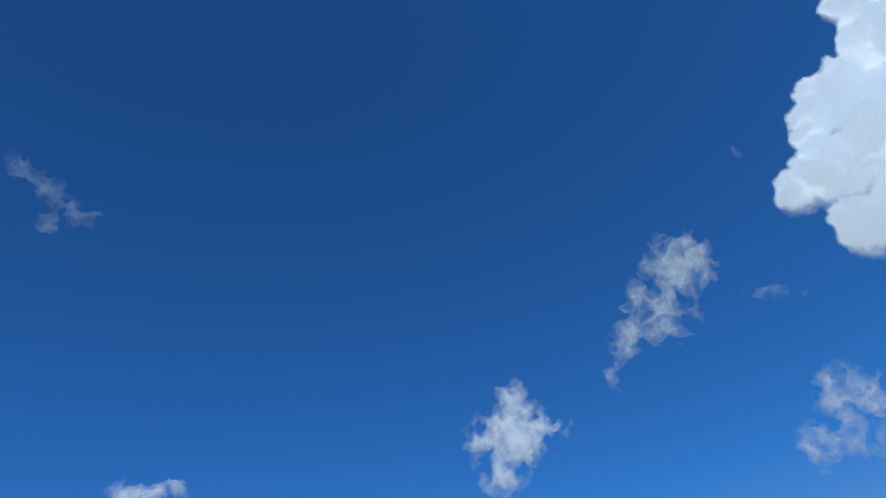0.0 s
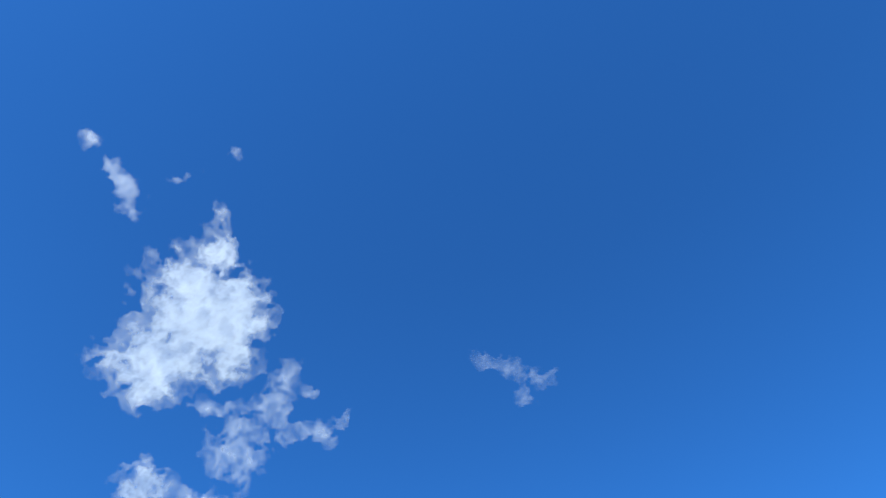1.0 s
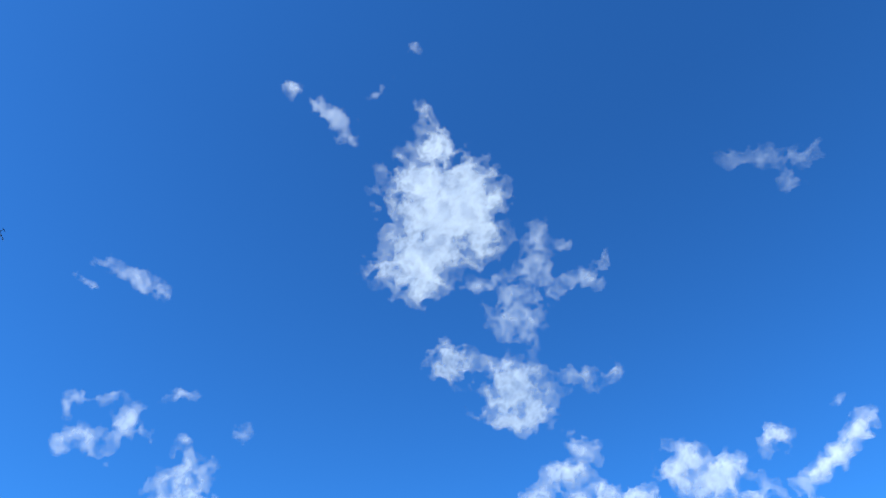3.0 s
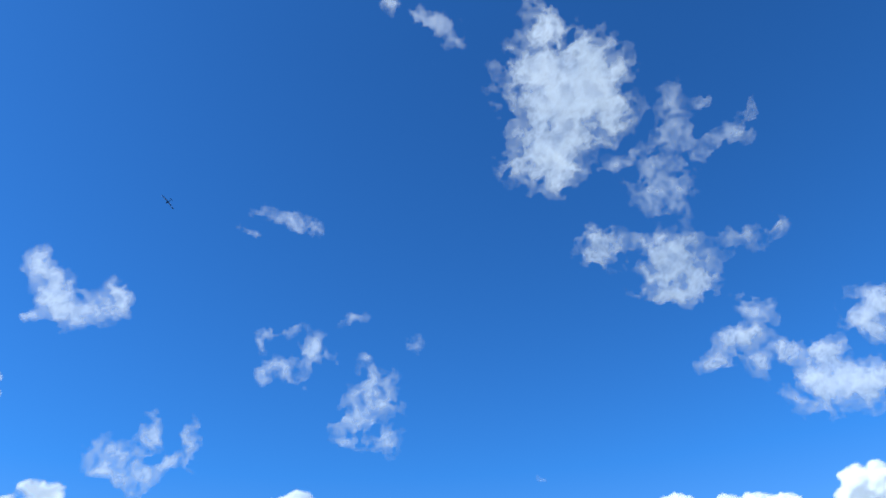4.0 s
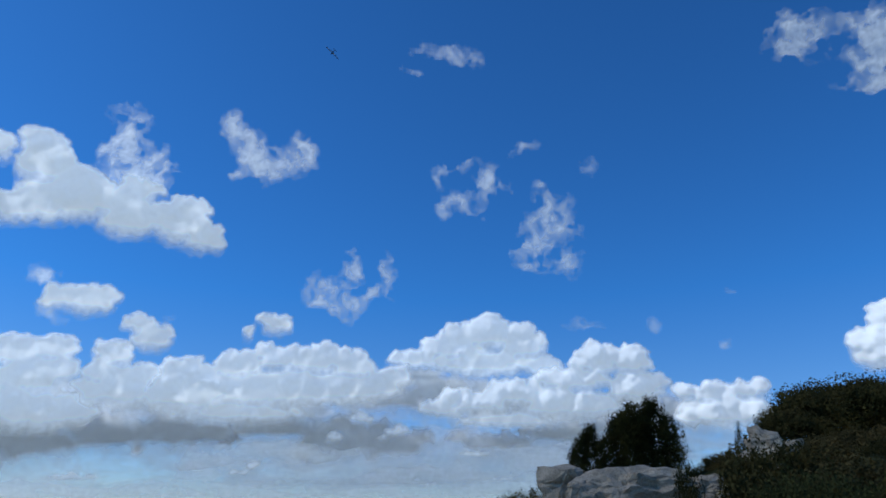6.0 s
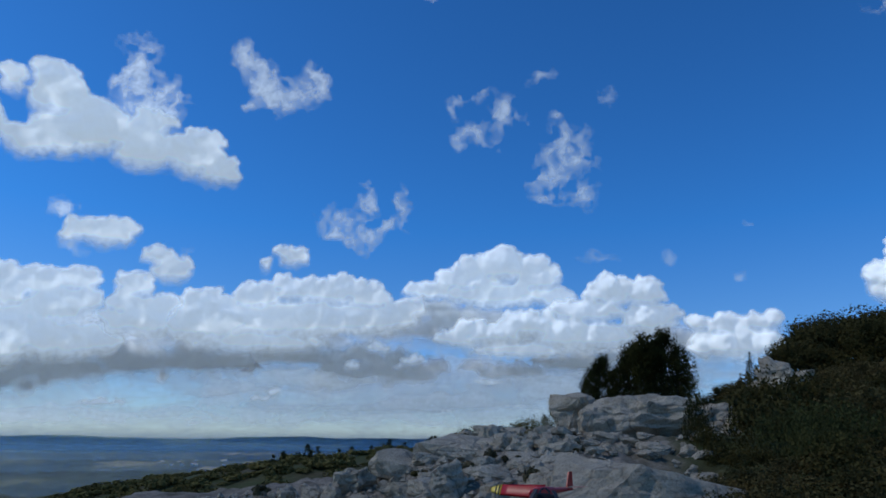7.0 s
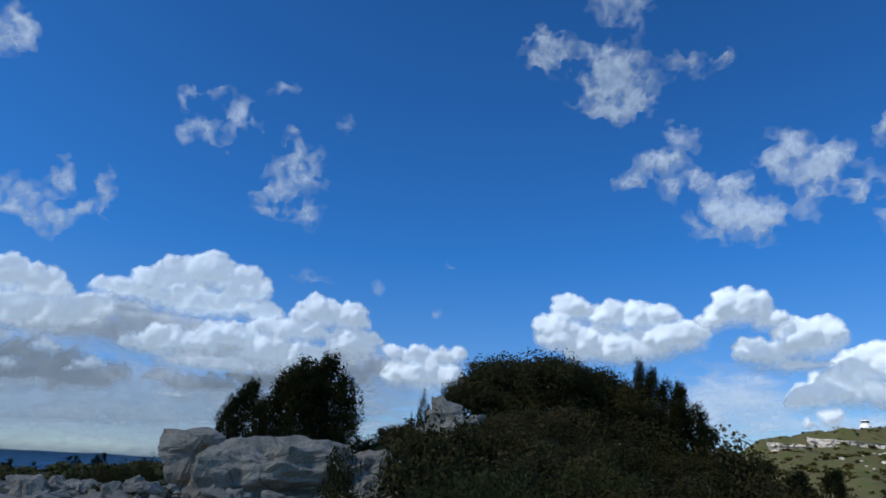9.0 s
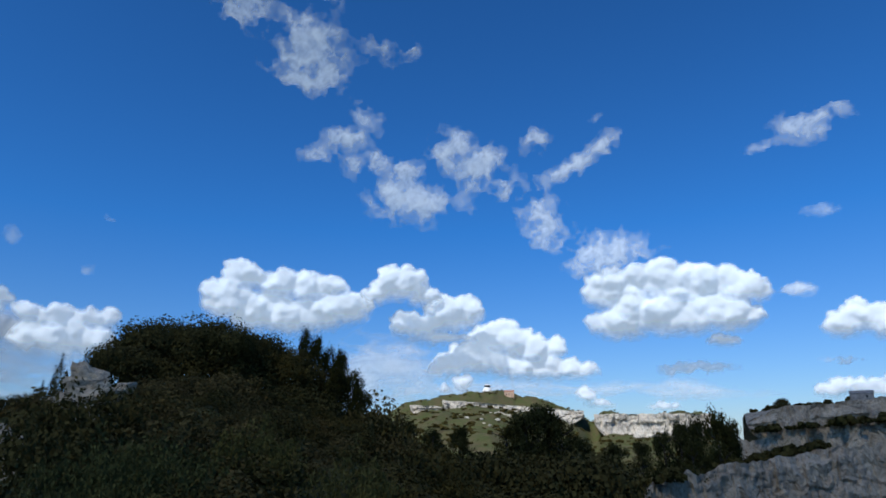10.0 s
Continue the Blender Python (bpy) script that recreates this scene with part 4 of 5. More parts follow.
# loose stones, sharing a few shapes
SHAPES = []
for k in range(14):
    bm = rock_bm(100 + k, (1, rngk := 0.75 + 0.02 * k, 0.62), 20, 3, 0.16, 0.5)
    me = bpy.data.meshes.new("stone")
    bm.to_mesh(me)
    bm.free()
    me.materials.append(ROCK)
    SHAPES.append(me)
rng = random.Random(9)
for k in range(300):
    az = rng.uniform(-9, 34) if k < 240 else rng.uniform(-20, -8)
    r = rng.uniform(11.0, 15.2) if k >= 240 else rng.uniform(7.6, 15.0) if az < 9 else rng.uniform(8.5, 14.5)
    s = 0.10 + 0.38 * rng.random() ** 2
    p = ground_at(az, r)
    ob = new("stone", SHAPES[k % 14])
    ob.matrix_world = pose(p.x, p.y, p.z + s * 0.16, rng.uniform(-14, 14), rng.uniform(-14, 14), rng.uniform(0, 360)) @ Matrix.Diagonal((s, s, s * rng.uniform(0.6, 1.15), 1))
    tagged(ob, "loose grey limestone stone on the ridge", "stone", "loose stones on the ridge")
for k, (az, r, s) in enumerate(((9.3, 13.0, 0.8), (8.2, 13.2, 0.62), (7.2, 13.6, 0.6), (14.5, 13.0, 0.55), (16.0, 12.6, 0.5), (20.5, 12.4, 0.45), (6.2, 13.9, 0.6), (1.6, 9.8, 0.75), (-1.8, 8.6, 0.4), (11.0, 12.4, 0.5), (12.6, 12.8, 0.45))):
    p = ground_at(az, r)
    rock("boulder", "upstanding grey limestone block on the ridge", az, r, p.z + 0.22 * s, (s, s * 0.7, s * 0.85), 30 * k, (6, -8 + 3 * k), 80 + k, 4, 0.14, 0.55, group=BIG)


rng = random.Random(44)
for k in range(46):
    az = rng.uniform(-7.5, 6.5)
    r = rng.uniform(13.2, 15.6)
    w = rng.uniform(0.22, 0.55)
    p = ground_at(az, r)
    rock("boulder", "jagged limestone block on the broken crest", az, r, p.z + 0.12 * w, (w, w * 0.8, w * 0.8), 33 * k, (rng.uniform(-14, 14), rng.uniform(-14, 14)), 700 + k, 3, 0.13, 0.7, group=BIG)


def rubble():
    """Small broken stones between the slabs."""
    rs = np.random.RandomState(4)
    n = 6000
    az = np.radians(rs.uniform(-12, 36, n))
    r = rs.uniform(6.5, 16, n)
    x, y = -np.sin(az) * r, np.cos(az) * r
    z = height(x, y)
    s = 0.02 + 0.075 * rs.rand(n) ** 2
    base = np.array([(1, 0, 0), (0.3, 0.9, 0.1), (-0.8, 0.5, -0.1), (-0.7, -0.7, 0), (0.4, -0.9, 0.1), (0.1, 0.1, 0.8), (0, 0, -0.6)])
    v = base[None] * (1 + 0.35 * rs.randn(n, 7, 1)) * s[:, None, None]
    c, d = np.cos(az * 40), np.sin(az * 40)
    vx = v[..., 0] * c[:, None] - v[..., 1] * d[:, None]
    vy = v[..., 0] * d[:, None] + v[..., 1] * c[:, None]
    v = np.stack([vx + x[:, None], vy + y[:, None], v[..., 2] + (z + s * 0.3)[:, None]], -1).reshape(-1, 3)
    f = np.array([(0, 1, 5), (1, 2, 5), (2, 3, 5), (3, 4, 5), (4, 0, 5), (1, 0, 6), (2, 1, 6), (3, 2, 6), (4, 3, 6), (0, 4, 6)])
    faces = (f[None] + 7 * np.arange(n)[:, None, None]).reshape(-1, 3)
    tagged(new("rubble", mesh_from("rubble", v, faces, ROCK, False)), "broken limestone rubble between the slabs", "rubble", kind="stuff")


rubble()


# ---- plants ----
def leaves(rs, centres, size, lift=0.0, slim=0.45, out=None):
    """Diamond leaves at the centres, in all directions, or lying over the way out of their clump; lift turns them upwards."""
    n = len(centres)
    a = rs.randn(n, 3)
    a[:, 2] += lift
    if out is not None:
        face = out + 0.28 * rs.randn(n, 3)
        face /= np.linalg.norm(face, axis=1)[:, None]
        a = a - face * (a * face).sum(1)[:, None]
    a /= np.linalg.norm(a, axis=1)[:, None] + 1e-9
    b = np.cross(a, rs.randn(n, 3) if out is None else face)
    b /= np.linalg.norm(b, axis=1)[:, None] + 1e-9
    s = size * (0.6 + 0.8 * rs.rand(n, 1))
    v = np.stack([centres - a * s, centres + b * s * slim, centres + a * s, centres - b * s * slim], 1)
    return v.reshape(-1, 3), np.arange(4 * n).reshape(n, 4)


def lumpy(rs, n, clumps, radius, squash, flat=0.0):
    """Points in the outer part of a crown made of rounded clumps."""
    d = rs.randn(clumps, 3)
    d[:, 2] = np.abs(d[:, 2]) * (1 - flat) + flat * d[:, 2] * 0.3
    d /= np.linalg.norm(d, axis=1)[:, None]
    c = d * radius * (0.45 + 0.45 * rs.rand(clumps, 1))
    w = radius * (0.22 + 0.25 * rs.rand(clumps))
    k = rs.randint(0, clumps, n)
    e = rs.randn(n, 3)
    e /= np.linalg.norm(e, axis=1)[:, None]
    p = c[k] + e * (w[k] * (0.6 + 0.4 * rs.rand(n)))[:, None]
    return p * np.array([1, 1, squash]), e


def shrub_mesh(seed, n, radius, squash, leaf, material, clumps=16, name="foliage"):
    rs = np.random.RandomState(seed)
    p, out = lumpy(rs, n, clumps, radius, squash)
    p[:, 2] = np.maximum(p[:, 2] + radius * squash * 0.25, 0.02 * rs.rand(n))
    v, f = leaves(rs, p, leaf, 0.4, 0.6, out)
    return mesh_from(name, v, f, material, False)


def plume_mesh(seed, n, radius, tall, leaf, material, plumes=14):
    """Upright juniper foliage: pointed plumes of different heights."""
    rs = np.random.RandomState(seed)
    ang, rad = rs.rand(plumes) * 6.283, radius * 0.62 * np.sqrt(rs.rand(plumes))
    top = tall * (1 - 0.5 * (rad / radius) - 0.15 * rs.rand(plumes))
    top[0] = tall
    rad[0] *= 0.2
    k = rs.randint(0, plumes, n)
    t = rs.rand(n) ** 0.8
    wide = radius * 0.5 * np.sqrt(np.clip(1 - t, 0, 1)) * (0.35 + 0.65 * np.minimum(t * 4, 1)) * (0.55 + 0.5 * rs.rand(n))
    ph = rs.rand(n) * 6.283
    out = 1 + 0.35 * t
    p = np.stack([np.cos(ang[k]) * rad[k] * out + np.cos(ph) * wide, np.sin(ang[k]) * rad[k] * out + np.sin(ph) * wide, t * top[k] + 0.05], -1)
    p += 0.03 * rs.randn(n, 3)
    v, f = leaves(rs, p, leaf, 1.6, 0.35)
    return mesh_from("foliage", v, f, material, False)


def crown_mesh(seed, n, radius, tall, leaf, material, clumps=46, low=0.08, peak=0.5):
    """Dense conifer crown: rounded clumps piled up, broad below the middle, uneven at the top."""
    rs = np.random.RandomState(seed)
    t = low + (1 - low) * rs.rand(clumps)
    t[:3] = (0.97, 0.9, 0.86)
    prof = np.sqrt(np.clip(1 - (np.abs(t - 0.4) / 0.62) ** 2.2, 0.02, 1)) * (1 - peak * np.clip(t - 0.55, 0, 1))
    ang = rs.rand(clumps) * 6.283
    rad = radius * prof * (0.35 + 0.5 * rs.rand(clumps))
    c = np.stack([np.cos(ang) * rad, np.sin(ang) * rad, tall * t * 0.93], -1)
    w = radius * (0.17 + 0.17 * rs.rand(clumps)) * (0.55 + 0.45 * prof)
    k = rs.randint(0, clumps, n)
    e = rs.randn(n, 3)
    e /= np.linalg.norm(e, axis=1)[:, None]
    p = c[k] + e * (w[k] * (0.5 + 0.6 * rs.rand(n) ** 0.7))[:, None] * np.array([1, 1, 1.25])
    p += 0.05 * radius * rs.randn(n, 3)
    p[:, 2] = np.maximum(p[:, 2], 0.05)
    v, f = leaves(rs, p, leaf, 1.2, 0.4, e)
    return mesh_from("foliage", v, f, material, False)


def woody(name, seed, tall, thick, limbs, spread):
    """Trunk with tapered limbs."""
    rng = random.Random(seed)
    bm = bmesh.new()
    lean = Vector((rng.uniform(-0.1, 0.1), rng.uniform(-0.1, 0.1), 1)) * tall
    tube(bm, (0, 0, -0.3), lean * 0.5, thick, thick * 0.7)
    tube(bm, lean * 0.48, lean, thick * 0.72, thick * 0.35)
    for k in range(limbs):
        a = k * 6.283 / limbs + rng.uniform(-0.4, 0.4)
        p = lean * rng.uniform(0.35, 0.95)
        q = p + Vector((math.cos(a) * spread, math.sin(a) * spread, rng.uniform(0.25, 0.6) * spread))
        tube(bm, p, q, thick * 0.4, thick * 0.12, 6)
    me = bpy.data.meshes.new(name)
    bm.to_mesh(me)
    bm.free()
    me.materials.append(BARK)
    return me


SHRUB = [shrub_mesh(200 + k, 2100, 1.0, 0.85, 0.041, SCRUB, 24) for k in range(4)]
SHRUB_GREY = [plume_mesh(220 + k, 5000, 1.0, 1.4, 0.034, GREYJUNIPER, 26) for k in range(2)]
SHRUB_DARK = [shrub_mesh(240 + k, 2100, 1.0, 0.9, 0.041, OAK, 26) for k in range(3)]
TUFT = [shrub_mesh(260 + k, 420, 1.0, 0.7, 0.14, m, 7) for k, m in enumerate((SCRUB, DRY, SCRUB, DRY))]
OAKS = [shrub_mesh(280 + k, 11000, 1.55, 0.66, 0.04, OAK, 48, "crown") for k in range(3)]
JUNI = [crown_mesh(300 + k, 8000, 1.05, 3.0, 0.05, JUNIPER, 70) for k in range(4)]
SMALLJUNI = plume_mesh(316, 4000, 0.9, 3.0, 0.05, JUNIPER, 9)
PINES = [crown_mesh(320 + k, 5500, 1.9, 5.0, 0.10, PINE, 60, 0.2, 0.3) for k in range(3)]
FARPINES = [crown_mesh(330 + k, 420, 1.4, 5.0, 0.28, PINE, 26, 0.02, 0.6) for k in range(3)]
HEATH = [shrub_mesh(360 + k, 420, 1.0, 0.7, 0.12, SHOULDER, 12) for k in range(3)]
MIDBUSH = [shrub_mesh(350 + k, 1200, 1.0, 0.85, 0.06, OAK, 22) for k in range(3)]
FARBUSH = [shrub_mesh(340 + k, 150, 1.0, 0.8, 0.30, m, 8) for k, m in enumerate((OAK, SCRUB, OAK))]
OAKWOOD = [woody("trunk", 400 + k, 1.1, 0.10, 6, 0.8) for k in range(2)]
JUNIWOOD = [woody("trunk", 410 + k, 1.6, 0.07, 5, 0.4) for k in range(2)]
PINEWOOD = [woody("trunk", 420 + k, 4.4, 0.14, 10, 1.1) for k in range(2)]


def plant(name, category, label, leaf_mesh, leaf_name, place, scale, turn, group, wood=None, lift=0.0):
    root = empty(name, pose(*place, 0, 0, turn) @ Matrix.Diagonal((scale[0], scale[0], scale[1], 1)))
    if wood:
        t = new("trunk", wood)
        t.parent = root
    c = new(leaf_name, leaf_mesh)
    c.parent = root
    c.location.z = lift
    return tagged(root, label, category, group)


def shrub(label, meshes, az, r, size, tall, group, rng, sink=0.1):
    p = ground_at(az, r, -sink)
    ob = new("shrub", rng.choice(meshes))
    ob.matrix_world = pose(*p, 0, 0, rng.uniform(0, 360)) @ Matrix.Diagonal((size, size, tall, 1))
    return tagged(ob, label, "shrub", group)


def bush_field(label, spots, meshes=None, material=None):
    """Far scrub that nobody could count, as one object: (place, size, height, variant)."""
    V, F, base = [], [], 0
    for p, s, h, k in spots:
        me = (meshes or FARBUSH)[k % 3]
        n = len(me.vertices)
        co = np.empty(n * 3, np.float32)
        me.vertices.foreach_get("co", co)
        a = k * 1.7
        co = co.reshape(-1, 3) @ np.array([[math.cos(a), math.sin(a), 0], [-math.sin(a), math.cos(a), 0], [0, 0, 1]])
        V.append(co * np.array([s, s, h]) + np.array(p))
        F.append(np.arange(n).reshape(-1, 4) + base)
        base += n
    return tagged(new("scrub", mesh_from("scrub", np.concatenate(V), np.concatenate(F), material or OAK, False)), label, "scrub", kind="stuff")


rng = random.Random(21)
# scrub hill
for k in range(105):
    az, r = rng.uniform(-45, -20), rng.uniform(13.0, 25.5)
    s = rng.uniform(0.45, 0.95)
    if az > -27 and r < 21:
        if az > -23 or r > 18.5:
            continue
        s *= 0.6
    shrub("dense olive-green scrub bush on the hill", SHRUB if rng.random() < 0.65 else SHRUB_DARK, az, r, s, s * rng.uniform(0.6, 0.95), "scrub on the hill", rng)
for k in range(24):
    az, r = rng.uniform(-34, -22), rng.uniform(8.6, 13.0)
    s = rng.uniform(0.35, 0.6)
    shrub("low olive-green scrub below the hill", SHRUB, az, r, s, s * rng.uniform(0.5, 0.8), "scrub below the hill", rng)
for k in range(16):
    az, r = rng.uniform(-35, -21.5), rng.uniform(7.4, 9.6)
    s = rng.uniform(0.35, 0.55)
    shrub("low olive-green scrub below the hill", SHRUB_DARK, az, r, s, s * rng.uniform(0.5, 0.75), "scrub below the hill", rng)
for k in range(55):
    az, r = rng.uniform(-68, -42), rng.uniform(9.0, 30.0)
    s = rng.uniform(0.5, 1.1)
    shrub("dark dense scrub bush on the slope", SHRUB_DARK if rng.random() < 0.6 else SHRUB, az, r, s, s * rng.uniform(0.6, 0.9), "scrub on the slope", rng)
for az, r, s, h in ((-25.4, 12.3, 0.75, 0.85), (-28.2, 12.6, 0.8, 0.8), (-26.8, 11.6, 0.6, 0.6), (-33.5, 14.5, 0.8, 0.9), (-38.5, 13.5, 0.75, 1.0)):
    shrub("grey-green juniper bush in front of the scrub", SHRUB_GREY, az, r, s, h, "juniper bushes", rng)
for az, r, s, h in ((-18.2, 14.2, 0.32, 0.9), (-19.0, 13.4, 0.36, 0.7), (-19.6, 12.6, 0.4, 0.5), (-22.6, 14.0, 0.7, 1.0), (-23.4, 15.4, 0.8, 1.1), (-25.0, 16.6, 0.9, 1.1), (-21.6, 12.0, 0.4, 0.5), (-17.9, 18.8, 0.3, 0.4)):
    shrub("dark green bush growing between the boulders", SHRUB_DARK, az, r, s, h, "bushes between the boulders", rng)
for k in range(34):
    az, r = rng.uniform(-23.5, -17.6), rng.uniform(18.6, 21.5)
    s = rng.uniform(0.22, 0.4)
    shrub("low brown scrub in the saddle behind the boulders", SHRUB, az, r, s, s * rng.uniform(0.7, 1.0), "scrub in the saddle", rng)
for k in range(82):
    az, r = (rng.uniform(-35, -26.5), rng.uniform(16.5, 21.5)) if k < 40 else (rng.uniform(-40, -27), rng.uniform(7.6, 12.5)) if k < 70 else (rng.uniform(-23, -18.6), rng.uniform(8.6, 11.0))
    s = rng.uniform(0.35, 0.6)
    shrub("olive-brown scrub bush on the hillside", SHRUB if k % 4 else SHRUB_DARK, az, r, s, s * rng.uniform(0.7, 1.0), "scrub on the hill", rng)
# holm oaks on top of the hill
for k, (az, r, s, h) in enumerate(((-26.4, 24.2, 0.65, 1.03), (-27.2, 24.6, 0.95, 1.12), (-28.8, 24.2, 1.0, 1.12), (-30.8, 24.8, 1.0, 1.12), (-32.6, 24.4, 0.95, 1.08), (-34.3, 24.2, 0.9, 1.03), (-36.0, 23.8, 0.85, 0.90), (-37.3, 23.6, 0.7, 0.77), (-26.2, 22.9, 0.8, 0.81), (-31.5, 22.8, 0.85, 0.77))):
    p = ground_at(az, r)
    plant("oak_tree", "tree", "dark evergreen oak with a low rounded crown", OAKS[k % 3], "crown", p, (s, h), 67 * k, "oaks on the hilltop", OAKWOOD[k % 2], 0.75)
for k, (az, r, s, h) in enumerate(((-37.4, 24.4, 0.34, 1.0), (-38.2, 24.0, 0.4, 0.98), (-39.0, 24.2, 0.42, 0.96), (-39.8, 23.8, 0.44, 0.9), (-40.6, 23.4, 0.5, 0.8), (-39.4, 23.2, 0.6, 0.7), (-41.3, 23.2, 0.5, 0.68))):
    plant("conifer_tree", "tree", "small dark conifer with a ragged pointed top", JUNI[k % 4], "crown", ground_at(az, r), (s, h), 50 * k, "conifers at the end of the hill", JUNIWOOD[k % 2])
# junipers behind the boulders
for k, (az, r, s, h) in enumerate(((-10.2, 19.2, 0.47, 0.70), (-11.3, 19.5, 0.54, 0.82), (-12.4, 19.0, 0.45, 0.66), (-13.6, 19.6, 0.65, 0.92), (-14.5, 19.2, 0.70, 0.95), (-16.2, 19.5, 0.67, 0.97), (-17.2, 19.3, 0.50, 0.76), (-15.3, 20.2, 0.72, 0.88))):
    plant("juniper_tree", "tree", "dark upright juniper behind the limestone boulders", JUNI[k % 4], "crown", ground_at(az, r), (s, h), 80 * k, "junipers behind the boulders", JUNIWOOD[k % 2])
for az, r, s, h in ((-8.1, 18.2, 0.25, 0.22), (-22.4, 22.0, 0.32, 0.46), (-21.6, 22.2, 0.2, 0.28)):
    plant("juniper_tree", "tree", "small dark juniper by the rocks", SMALLJUNI, "crown", ground_at(az, r, 0.5 if az > -10 else 0.0), (s, h), 30, "junipers behind the boulders", JUNIWOOD[0])
# low growth among the rocks
for k in range(90):
    az, r = rng.uniform(-9, 33), rng.uniform(8.0, 15.5)
    s = rng.uniform(0.10, 0.30)
    kind = rng.randrange(4)
    p = ground_at(az, r, -0.02)
    ob = new("tuft", TUFT[kind])
    ob.matrix_world = pose(*p, 0, 0, rng.uniform(0, 360)) @ Matrix.Diagonal((s, s, s * rng.uniform(0.6, 1.1), 1))
    tagged(ob, ("low green-brown cushion plant among the rocks", "dry brown grass tuft among the rocks")[kind % 2], "plant", "low plants among the rocks")
for az, r, s, h in ((-0.6, 15.6, 0.35, 0.3), (0.3, 15.8, 0.3, 0.3), (-4.4, 15.8, 0.3, 0.35), (-5.4, 15.9, 0.28, 0.4), (2.8, 15.0, 0.2, 0.25), (-3.4, 15.9, 0.22, 0.3), (-6.6, 16.4, 0.25, 0.45), (3.4, 14.8, 0.16, 0.2)):
    shrub("low dark bush on the rocky crest", SHRUB_DARK, az, r, s, h, "bushes on the crest", rng, 0.02)
# the shoulder beyond the ridge
spots = []
for k in range(520):
    az, r = rng.uniform(-4, 34), rng.uniform(44, 84)
    s = rng.uniform(0.5, 1.5)
    spots.append((ground_at(az, r, -0.1), s, s * rng.uniform(0.4, 0.75), k))
bush_field("low olive scrub on the grassy shoulder", spots, HEATH, SHOULDER)
for k in range(22):
    az, r = rng.uniform(1, 16), rng.uniform(70, 80)
    s = rng.uniform(0.2, 0.34)
    plant("pine_tree", "tree", "small far pine on the shoulder", FARPINES[k % 3], "crown", ground_at(az, r), (s, s * 1.0), 40 * k, "far pines on the shoulder", PINEWOOD[0])
# slope between the hill and the valley
spots = []
for k in range(210):
    az, r = rng.uniform(-60.5, -43.6), rng.uniform(25, 40)
    p = ground_at(az, r, -0.2)
    want = float(np.interp(az, [-71, -66, -62, -50, -46.4, -44], [2.3, 2.0, 1.7, 1.75, 2.35, 2.5])) * rng.uniform(0.55, 1.0)
    h = max(0.8, want - p.z) if r > 31 else rng.uniform(0.8, 1.5)
    s = max(rng.uniform(1.1, 1.8), 0.7 * h)
    spots.append((p, s, h * 0.92, k))
bush_field("dark dense scrub on the shaded slope", spots, MIDBUSH, OAK)
for az, r, s in ((-27.6, 22.6, 0.8), (-29.0, 22.7, 0.85), (-30.4, 22.8, 0.9), (-31.8, 22.8, 0.9), (-33.0, 22.6, 0.9), (-34.4, 22.9, 0.95), (-35.6, 22.7, 0.9), (-36.8, 22.9, 0.95), (-37.8, 22.4, 0.9), (-39.0, 22.0, 0.8), (-40.4, 21.6, 0.8), (-41.6, 21.4, 0.7)):
    shrub("dark scrub bush under the oaks", SHRUB_DARK, az, r, s, s * 1.05, "scrub on the hill", rng)
# scrub that carries the hill down to the slope
for k in range(34):
    az, r = rng.uniform(-46.5, -41.3), rng.uniform(21.5, 26.5)
    p = ground_at(az, r)
    want = float(np.interp(az, [-46.5, -44.5, -43, -41.8], [2.3, 2.5, 2.8, 3.5])) * rng.uniform(0.75, 1.0)
    h = max(0.5, (want - p.z) / 1.1)
    shrub("dark scrub bush at the foot of the hill", SHRUB_DARK if k % 3 else SHRUB, az, r, max(0.7, 0.75 * h), h, "scrub on the hill", rng)
# pines in the valley below the hill: bearing, distance, width, height of the top
for k, (az, r, s, top) in enumerate(((-53.8, 39.4, 0.7, 3.2), (-55.0, 39.0, 0.8, 3.9), (-56.2, 39.6, 0.85, 4.2), (-57.4, 39.2, 0.7, 3.5), (-58.6, 39.8, 0.6, 2.6), (-49.6, 35.0, 0.42, 3.0), (-47.2, 32.0, 0.4, 2.9), (-45.0, 28.0, 0.36, 3.1), (-61.4, 40.0, 0.6, 2.2), (-63.6, 44.0, 0.5, 2.4), (-65.4, 46.0, 0.6, 2.9), (-66.7, 47.0, 0.65, 3.4), (-68.0, 48.0, 0.7, 3.8), (-69.3, 49.0, 0.75, 4.2), (-70.3, 50.0, 0.6, 3.5), (-67.4, 46.0, 0.6, 2.5))):
    p = ground_at(az, r)
    plant("pine_tree", "tree", "dark spreading pine in the shaded valley", PINES[k % 3], "crown", p, (s, (top - p.z) / 5.0), 77 * k, "pines in the valley", PINEWOOD[k % 2])
spots = []
for az, r, s in ((-80, 42, 1.8), (-82, 40, 2.0), (-84, 41, 2.0), (-86, 40, 2.0), (-83, 37, 1.6), (-85, 36, 1.6)):
    p = ground_at(az, r)
    spots.append((p, s, 0.9 - p.z, int(-az)))
for k in range(85):
    az, r = (rng.uniform(-77, -64), rng.uniform(42, 60)) if k < 55 else (rng.uniform(-92, -74), rng.uniform(38, 56))
    s = rng.uniform(0.5, 1.3)
    spots.append((ground_at(az, r, -0.1), s, s * 0.8, k))
bush_field("dark scrub in the shaded valley", spots, MIDBUSH, OAK)


